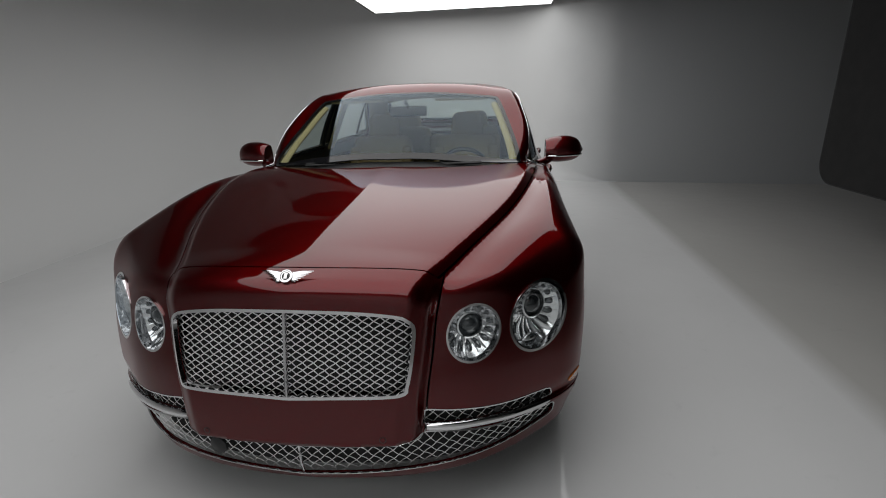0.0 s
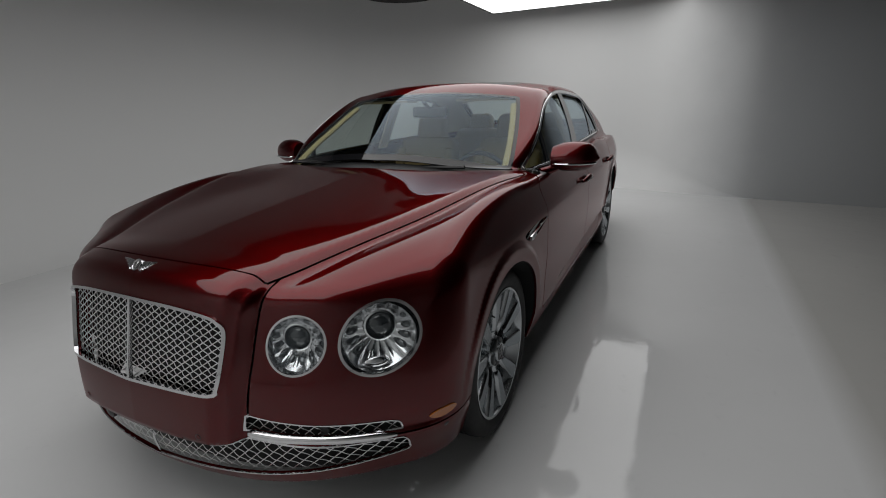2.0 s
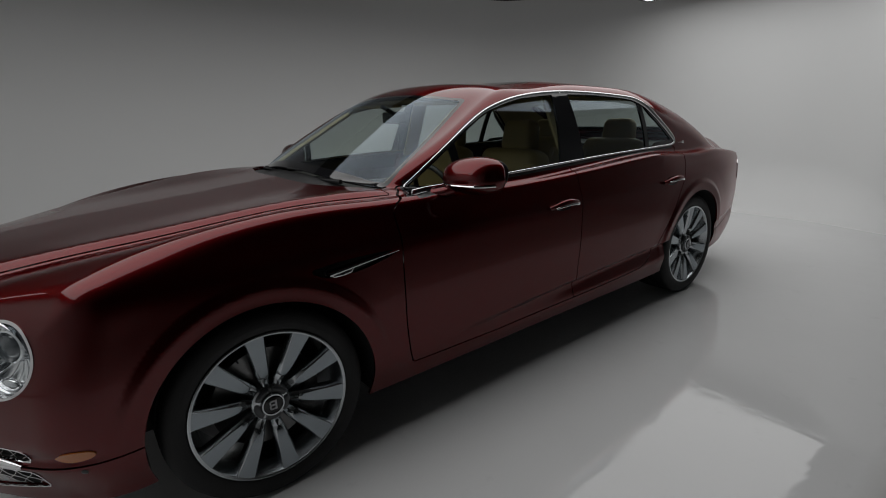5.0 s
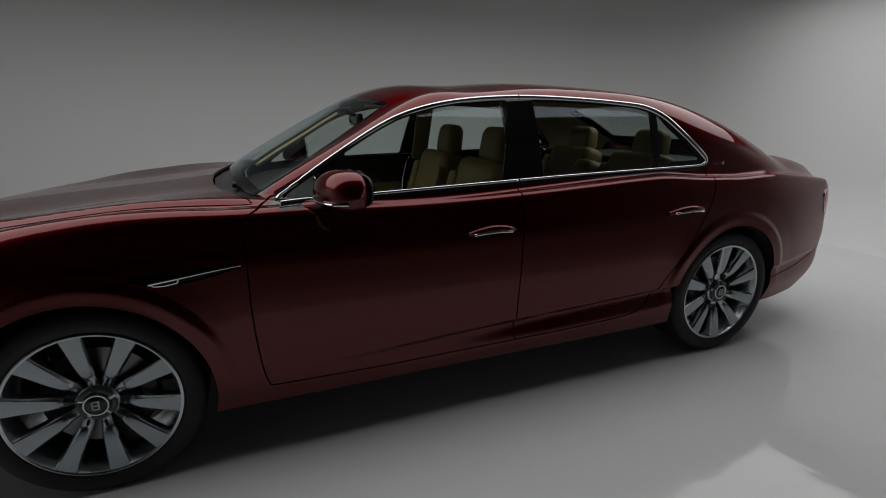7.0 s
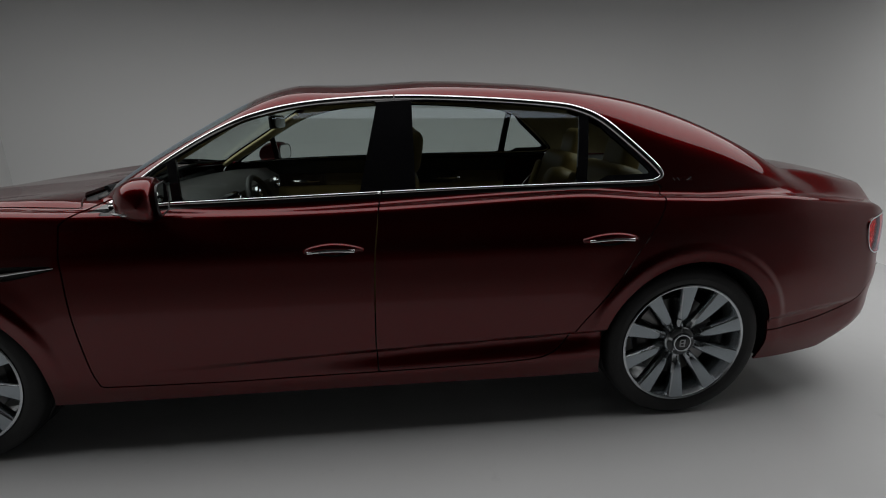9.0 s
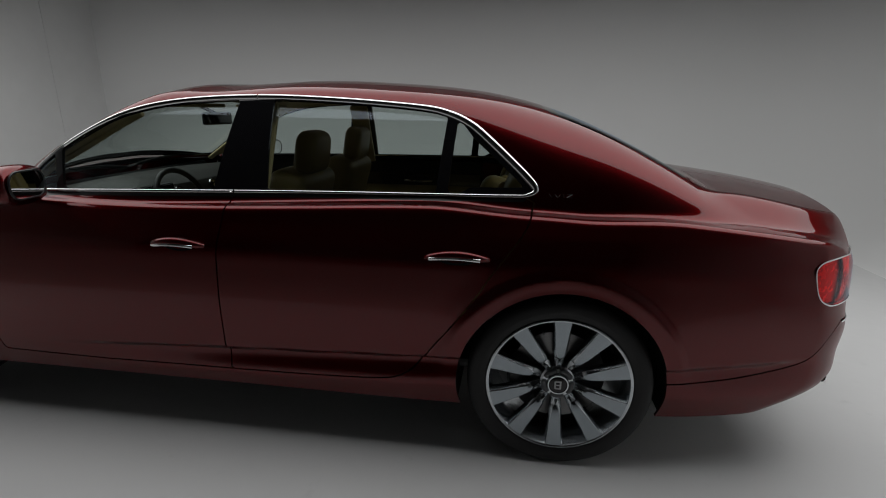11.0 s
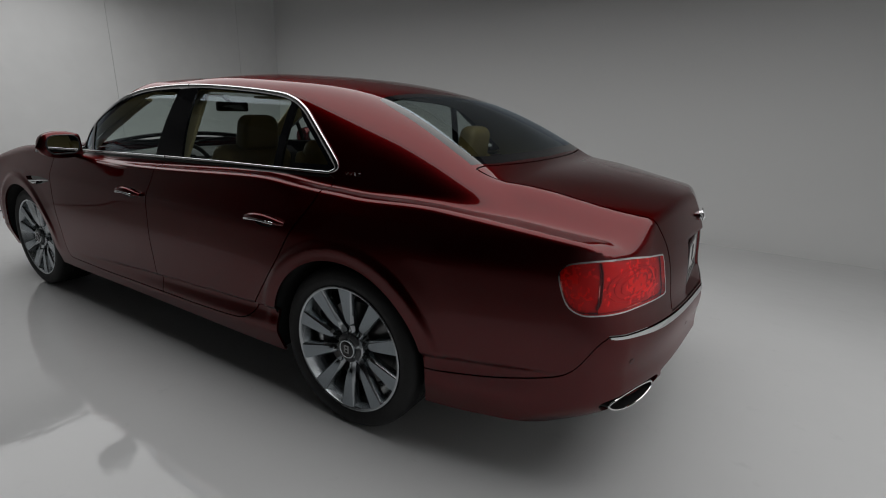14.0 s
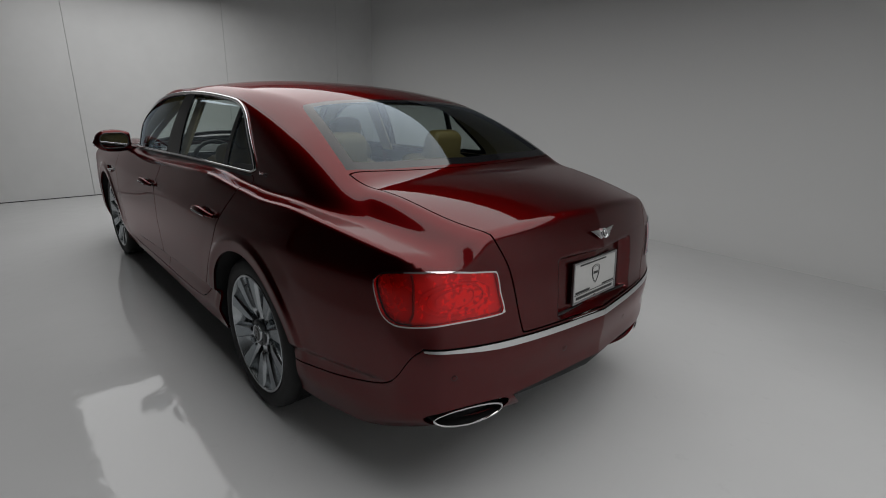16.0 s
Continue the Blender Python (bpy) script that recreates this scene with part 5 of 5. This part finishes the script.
# wipers in the scuttle
for y0, y1 in ((0.52, -0.10), (-0.02, -0.50)):
    pts = []
    for q in np.linspace(0, 1, 10):
        y = y0 + (y1 - y0) * q
        x = 1.055 - 0.23 * abs(y) ** 2.2 - 0.04 * math.sin(math.pi * q)
        z = float(ROOF(np.array(x))) - 0.062 + 0.02 * abs(y)
        pts.append((x, y, z))
    w = part("wiper", tube("wiper", pts, np.linspace(0.011, 0.005, 10), 6), BLACK, car, "black windscreen wiper at rest")
    part("blade", tube("blade", [(a - 0.012, b, c + 0.008) for a, b, c in pts[2:]], 0.005, 6), RUBBER, w)


# ---- wheels ----
FACE_HALF = curve((0.104, 0.0030), (0.110, 0.0085), (0.122, 0.0130), (0.15, 0.0180), (0.19, 0.0225), (0.23, 0.0265), (0.272, 0.0320))
BASE_HALF = curve((0.056, 0.0165), (0.08, 0.0215), (0.105, 0.0245), (0.14, 0.0285), (0.20, 0.0335), (0.272, 0.0405))
FACE_Y = curve((0.056, -0.036), (0.085, -0.0385), (0.104, -0.0315), (0.12, -0.0265), (0.16, -0.0195), (0.21, -0.0135), (0.272, -0.0075))


def petal(r0=0.056, tip=0.104, r1=0.2725, n=22):
    """One spoke: a petal-shaped satin face on polished flanks, which run on as a twin rib to the hub."""
    v, f, mats = [], [], []
    rows = np.concatenate([np.linspace(r0, tip - 0.002, 6), tip + (r1 - tip) * np.linspace(0, 1, n - 5) ** 1.4])
    for r in rows:
        on = r >= tip - 1e-6
        h, b = float(FACE_Y(r)), float(BASE_HALF(r))
        c = float(FACE_HALF(r)) if on else 0.0030 + 0.004 * min(1.0, (tip - r) / 0.02)
        e = 0.0 if on else -0.009 * min(1.0, (tip - r) / 0.015)           # a groove between the ribs
        v += [(-b, h - 0.036, r), (-b * 0.75 - c * 0.25, h - 0.012, r), (-c * 0.75 - b * 0.25, h - 0.0025, r), (-c, h, r), (0, h + e + 0.0012 * on, r),
              (c, h, r), (c * 0.75 + b * 0.25, h - 0.0025, r), (b * 0.75 + c * 0.25, h - 0.012, r), (b, h - 0.036, r)]
    for i in range(len(rows) - 1):
        for j in range(8):
            f.append((i * 9 + j, i * 9 + j + 1, (i + 1) * 9 + j + 1, (i + 1) * 9 + j))
            mats.append(1 if j in (3, 4) and rows[i] >= tip - 1e-6 else 0)
    me = mesh("spoke", v, f, 24)
    me.materials.append(RIM)
    me.materials.append(RIM_FACE)
    me.polygons.foreach_set("material_index", mats)
    return me


TYRE_ME = lathe("tyre", [(0.262, -0.255), (0.275, -0.268), (0.318, -0.275), (0.345, -0.262), (0.357, -0.245), (0.361, -0.232), (0.3612, -0.202), (0.354, -0.200), (0.354, -0.190), (0.3618, -0.188), (0.3620, -0.150), (0.354, -0.148), (0.354, -0.136), (0.362, -0.134),
                          (0.3618, -0.092), (0.354, -0.090), (0.354, -0.080), (0.3612, -0.078), (0.3612, -0.034), (0.358, -0.020), (0.349, -0.008), (0.333, -0.001), (0.314, 0.0005), (0.308, 0.0005), (0.303, -0.0015), (0.296, -0.002), (0.288, -0.006), (0.2825, -0.016), (0.280, -0.03)], 96, 30)
RIM_ME = lathe("rim", [(0.2805, -0.024), (0.2835, -0.012), (0.2825, -0.0055), (0.278, -0.004), (0.272, -0.0065), (0.2685, -0.014), (0.264, -0.03), (0.248, -0.06), (0.243, -0.15), (0.256, -0.25)], 96, 35)
HUB_ME = lathe("hub", [(0.0001, -0.016), (0.034, -0.016), (0.036, -0.0125), (0.0405, -0.0125), (0.0425, -0.016), (0.0435, -0.027), (0.060, -0.031), (0.069, -0.040), (0.078, -0.085)], 48, 30)
VALVE_ME = tube("valve", [(0, -0.014, 0.236), (0, -0.002, 0.228)], 0.0032, 8, up=(1, 0, 0))
CAP_ME = lathe("cap", [(0.0001, -0.0125), (0.030, -0.0130), (0.0345, -0.0150)], 32)
SPOKE_ME = petal()
DISC_ME = lathe("disc", [(0.07, -0.095), (0.19, -0.095), (0.192, -0.10), (0.192, -0.122), (0.07, -0.122)], 64, 30)
TV, TF = [], []
for i in range(72):                                          # blocks across both tyre shoulders
    for y0, y1 in ((-0.012, -0.060), (-0.100, -0.130), (-0.152, -0.182), (-0.214, -0.262)):
        a0 = 2 * math.pi * (i + 0.25 * (y0 < -0.09) + 0.5 * (y0 < -0.14)) / 72
        a1 = a0 + 2 * math.pi / 72 * 0.74
        b_ = len(TV)
        lo = 0.3555 if y0 in (-0.012, -0.214) else 0.3615
        for a, y, r in ((a0, y0, lo - 0.009 * (y0 == -0.012)), (a1, y0, lo - 0.009 * (y0 == -0.012)), (a1 + 0.012, y1, 0.3622 - 0.006 * (y1 == -0.262)), (a0 + 0.012, y1, 0.3622 - 0.006 * (y1 == -0.262))):
            TV += [((r + 0.0012) * math.cos(a), y, (r + 0.0012) * math.sin(a)), ((r - 0.008) * math.cos(a), y, (r - 0.008) * math.sin(a))]
        TF += [(b_, b_ + 2, b_ + 4, b_ + 6)] + [(b_ + 2 * j, b_ + 2 * j + 1, b_ + (2 * j + 3) % 8, b_ + (2 * j + 2) % 8) for j in range(4)]
TREAD_ME = mesh("tread", TV, TF)
for me, mat in ((TREAD_ME, RUBBER), (TYRE_ME, RUBBER), (RIM_ME, RIM), (HUB_ME, RIM), (CAP_ME, GLOSS_BLACK), (DISC_ME, DISC)):
    me.materials.append(mat)


def wheel_at(x, s):
    w = new("wheel")
    tagged(w, "ten-spoke polished alloy wheel with a black tyre")
    w.parent = car
    w.location = (x, s * 0.918, WZ)
    w.rotation_euler = (0, 0, 0 if s > 0 else math.pi)
    part("tyre", TYRE_ME, None, w, "black low-profile tyre")
    part("rim", RIM_ME, None, w)
    hub = part("hub", HUB_ME, None, w)
    part("cap", CAP_ME, None, hub, "black centre cap with a bright mark")
    for w_, h_, x_, z_ in ((0.007, 0.036, -0.009, 0), (0.018, 0.006, 0.002, 0.015), (0.018, 0.006, 0.002, 0), (0.018, 0.006, 0.002, -0.015), (0.006, 0.014, 0.0115, 0.0078), (0.006, 0.014, 0.0115, -0.0078)):
        part("mark", rounded(box((w_, 0.003, h_), (x_, -0.0120, z_), 0.001, 1), "mark"), STEEL, hub)
    for i in range(5):                                       # dark scalloped covers between the ribs
        a = 2 * math.pi * (i + 0.5) / 5
        c_ = [(0.0535 * math.sin(a + d), -0.030, 0.0535 * math.cos(a + d)) for d in np.linspace(-0.50, 0.50, 8)]
        part("hub_cover", tube("hub_cover", c_, [0.009, 0.0112, 0.0118, 0.0118, 0.0118, 0.0118, 0.0112, 0.009], 10, up=(0, 1, 0), flat=0.9), HUB_GREY, hub, "dark grey hub cover")
    spin = radians(0 if x < 0 else 7)
    valve = part("valve", VALVE_ME, BLACK, w, "black tyre valve")
    valve.rotation_euler = (0, spin + math.pi / 10, 0)
    for i in range(10):
        sp = part("spoke", SPOKE_ME, None, w)
        sp.rotation_euler = (0, spin + i * math.pi / 5, 0)
    tagged(part("tread", TREAD_ME, None, w), "raised black tread blocks", kind="stuff")
    part("brake_disc", DISC_ME, None, w, "grey iron brake disc")
    ca = [(0.165 * math.cos(a), -0.085, 0.165 * math.sin(a)) for a in np.linspace(radians(150 if x * s > 0 else -30), radians(210 if x * s > 0 else 30), 10)]
    part("caliper", tube("caliper", ca, 0.036, 8, flat=0.8, up=(0, 1, 0)), BLACK, w, "black brake caliper")


for x in (WB, -WB):
    for s in (1, -1):
        wheel_at(x, s)
        # wheel house
        n = 28
        a = np.linspace(-0.25, math.pi + 0.25, n)
        v = [(x + 0.408 * math.cos(t), s * y, WZ + 0.408 * math.sin(t)) for t in a for y in (float(side(np.array(x + 0.403 * math.cos(t)), np.array(WZ + 0.403 * math.sin(t)))) - 0.004, 0.60)]
        f = [(2 * i, 2 * i + 1, 2 * i + 3, 2 * i + 2) for i in range(n - 1)]
        c = len(v)
        v += [(x + 0.408 * math.cos(t), s * 0.60, WZ + 0.408 * math.sin(t)) for t in a]
        f.append(tuple(range(c, c + n)))
        part("wheel_house", mesh("wheel_house", v, f, 50), UNDER, car, "black wheel-arch liner")

# floor pan under the car
part("floor_pan", rounded(box((4.7, 1.12, 0.03), (-0.05, 0, 0.265), 0.01), "floor_pan"), UNDER, car, "black underbody")
part("floor_pan", rounded(box((2.1, 1.78, 0.03), (0.0, 0, 0.262), 0.01), "floor_pan"), UNDER, car, "black underbody")


# ---- inside the cabin ----
def cushion(size, at, tilt=0.0, puff=0.5, rnd=0.05, n=(10, 8, 10)):
    """A soft upholstered block."""
    bm = box(size, (0, 0, 0), min(size) * 0.42, 5)
    for v in bm.verts:
        q = [v.co[k] / (size[k] / 2) for k in range(3)]
        v.co.x *= 1 - 0.10 * puff * q[2] * q[2]
        v.co.y *= 1 - 0.12 * puff * max(q[2], 0) ** 2
    bmesh.ops.rotate(bm, cent=(0, 0, 0), matrix=Matrix.Rotation(tilt, 3, "Y"), verts=bm.verts)
    bmesh.ops.translate(bm, vec=at, verts=bm.verts)
    return bm


def seat_at(x, y, rear=False):
    ob = part("seat", rounded(cushion((0.50, 0.50, 0.20), (x + 0.16, y, 0.52), -0.12), "seat"), TAN, car, "tan leather " + ("rear" if rear else "front") + " seat with headrest")
    part("backrest", rounded(cushion((0.19, 0.50, 0.66), (x - 0.13, y, 0.80), -0.30), "backrest"), TAN, ob)
    part("bolster", rounded(cushion((0.12, 0.09, 0.54), (x - 0.06, y + 0.215, 0.78), -0.30), "bolster"), TAN, ob)
    part("bolster", rounded(cushion((0.12, 0.09, 0.54), (x - 0.06, y - 0.215, 0.78), -0.30), "bolster"), TAN, ob)
    part("headrest", rounded(cushion((0.11, 0.26, 0.20), (x - 0.265, y, 1.195 if not rear else 1.165), -0.16, 2.2), "headrest"), TAN, ob, "tan leather headrest")
    for d in (0.06, -0.06):
        part("post", tube("post", [(x - 0.235, y + d, 1.02), (x - 0.255, y + d, 1.14)], 0.007, 8), CHROME, ob)
    return ob


for y in (0.345, -0.345):
    seat_at(-0.08, y)
    seat_at(-1.17, y, True)
part("rear_armrest", rounded(cushion((0.40, 0.20, 0.5), (-1.28, 0, 0.78), -0.30), "rear_armrest"), TAN, car, "tan leather rear armrest")
part("parcel_shelf", rounded(box((0.50, 1.24, 0.03), (-1.70, 0, 1.055), 0.01), "parcel_shelf"), DARK_TRIM, car, "dark parcel shelf under the rear window")
part("tunnel", rounded(box((1.55, 0.22, 0.40), (0.12, 0, 0.56), 0.05), "tunnel"), WOOD, car, "dark veneered centre console")
part("cabin_floor", rounded(box((2.9, 1.5, 0.04), (-0.4, 0, 0.34), 0.01), "cabin_floor"), DARK_TRIM, car, "dark cabin carpet")
part("bulkhead", rounded(box((0.05, 1.6, 0.70), (1.02, 0, 0.66), 0.02), "bulkhead"), UNDER, car)
part("seat_bulkhead", rounded(box((0.04, 1.5, 0.72), (-1.53, 0, 0.68), 0.02), "seat_bulkhead"), DARK_TRIM, car)
# dashboard: a swept top over a veneered face
prof = [(0.98, 1.005), (0.90, 1.02), (0.74, 1.025), (0.62, 1.01), (0.56, 0.975), (0.55, 0.93), (0.57, 0.86), (0.60, 0.70)]
v, f = [], []
ys = np.linspace(-0.76, 0.76, 25)
for y in ys:
    hump = 0.022 * math.exp(-((y - 0.37) / 0.16) ** 2)
    for x, z in prof:
        v.append((x - 0.10 * abs(y / 0.76) ** 3 * (x > 0.7), y, z + hump * (x < 0.75) - 0.015 * abs(y / 0.76) ** 2))
k = len(prof)
for i in range(len(ys) - 1):
    f += [(i * k + j, i * k + j + 1, (i + 1) * k + j + 1, (i + 1) * k + j) for j in range(k - 1)]
dash = part("dashboard", mesh("dashboard", v, f, 35), DARK_TRIM, car, "dark leather dashboard with round vents")
for y in (0.62, 0.16, -0.16, -0.62):
    vent = part("air_vent", lathe("air_vent", [(0.0001, 0.0), (0.032, 0.0), (0.034, 0.012), (0.042, 0.012), (0.044, -0.01)], 24), CHROME, dash, "round chrome air vent")
    vent.matrix_basis = frame_of((0.548, y, 0.925), (-1, 0, 0.15))
part("instrument_binnacle", rounded(box((0.05, 0.34, 0.10), (0.56, 0.37, 0.95), 0.02), "instrument_binnacle"), GLOSS_BLACK, dash)
# steering wheel
sw = part("steering_wheel", lathe("steering_wheel", [(0.172 + 0.0145 * math.cos(a), 0.0145 * math.sin(a)) for a in np.linspace(0, 2 * np.pi, 13)], 48, 60), DARK_TRIM, car, "dark leather steering wheel with tan centre")
sw.matrix_basis = frame_of((0.36, 0.37, 0.925), (-0.92, 0, 0.38))
part("airbag", rounded(box((0.15, 0.05, 0.12), (0, -0.005, -0.01), 0.024, 4), "airbag"), TAN, sw)
for a in (0, math.pi, -math.pi / 2):
    part("spoke", tube("spoke", [(0.06 * math.cos(a), 0, 0.06 * math.sin(a)), (0.165 * math.cos(a), 0, 0.165 * math.sin(a))], 0.013, 8), DARK_TRIM, sw)
part("column", tube("column", [(0.36, 0.37, 0.92), (0.58, 0.37, 0.84)], 0.04, 12), DARK_TRIM, car)
# door cards: tan below, veneer strip and dark top
for s in (1, -1):
    for (x0, x1), host in (((0.93, -0.15), door_front), ((-0.19, -1.09), door_rear)):
        h = host[0 if s > 0 else 1]
        for z0, z1, mat, off, nm in ((0.42, 0.86, TAN, 0.075, "door_card"), (0.86, 0.95, WOOD, 0.085, "veneer_strip"), (0.95, 1.045, DARK_TRIM, 0.07, "door_top")):
            xs, zs = np.linspace(x0, x1, 14), np.linspace(z0, z1, 5)
            v = [(x, s * (float(side(np.array(x), np.array(z))) - off - 0.25 * max(z - 1.0, 0)), z) for x in xs for z in zs]
            part(nm, mesh(nm, v, [(i * 5 + j, i * 5 + j + 1, (i + 1) * 5 + j + 1, (i + 1) * 5 + j) for i in range(13) for j in range(4)], 50), mat, h)
        part("armrest", rounded(box((abs(x1 - x0) * 0.5, 0.07, 0.06), ((x0 + x1) / 2 - 0.1, s * 0.80, 0.76), 0.02, 3), "armrest"), TAN, h)
        part("pull_handle", tube("pull_handle", [((x0 + x1) / 2 + d, s * (0.83 - 0.03 * math.sin(math.pi * (d + 0.1) / 0.2)), 0.90) for d in np.linspace(-0.1, 0.1, 8)], 0.008, 8), CHROME, h)
    bm = box((0.12, 0.02, 0.42), (0, 0, 0), 0.008)
    bmesh.ops.rotate(bm, cent=(0, 0, 0), matrix=Matrix.Rotation(s * 0.43, 3, "X"), verts=bm.verts)
    bmesh.ops.translate(bm, vec=(-0.27, s * 0.715, 1.225), verts=bm.verts)
    part("pillar_trim", rounded(bm, "pillar_trim"), TAN_CLOTH, car, "tan centre pillar trim")
    trim = []
    for x, y in zip(np.linspace(0.90, 0.36, 9), np.interp(np.linspace(0.90, 0.36, 9), (0.36, 0.50, 0.70, 0.90), (0.580, 0.622, 0.672, 0.706))):
        zs = np.linspace(1.0, 1.55, 300)
        trim.append((x, s * y, zs[np.argmax(skin(np.full_like(zs, x), np.full_like(zs, y), zs) > 0)] - 0.034))
    part("pillar_trim", tube("pillar_trim", trim, 0.025, 10, flat=0.6), TAN_CLOTH, car, "tan windscreen pillar trim")
    part("sun_visor", rounded(box((0.16, 0.36, 0.018), (0.27, s * 0.36, 1.405), 0.008), "sun_visor"), TAN_CLOTH, car, "tan sun visor")
mir = part("interior_mirror", rounded(box((0.035, 0.25, 0.068), (0.36, 0.0, 1.335), 0.015, 3), "interior_mirror"), GLOSS_BLACK, car, "black interior mirror")
part("stalk", tube("stalk", [(0.37, 0, 1.36), (0.45, 0, 1.40)], 0.012, 8), BLACK, mir)
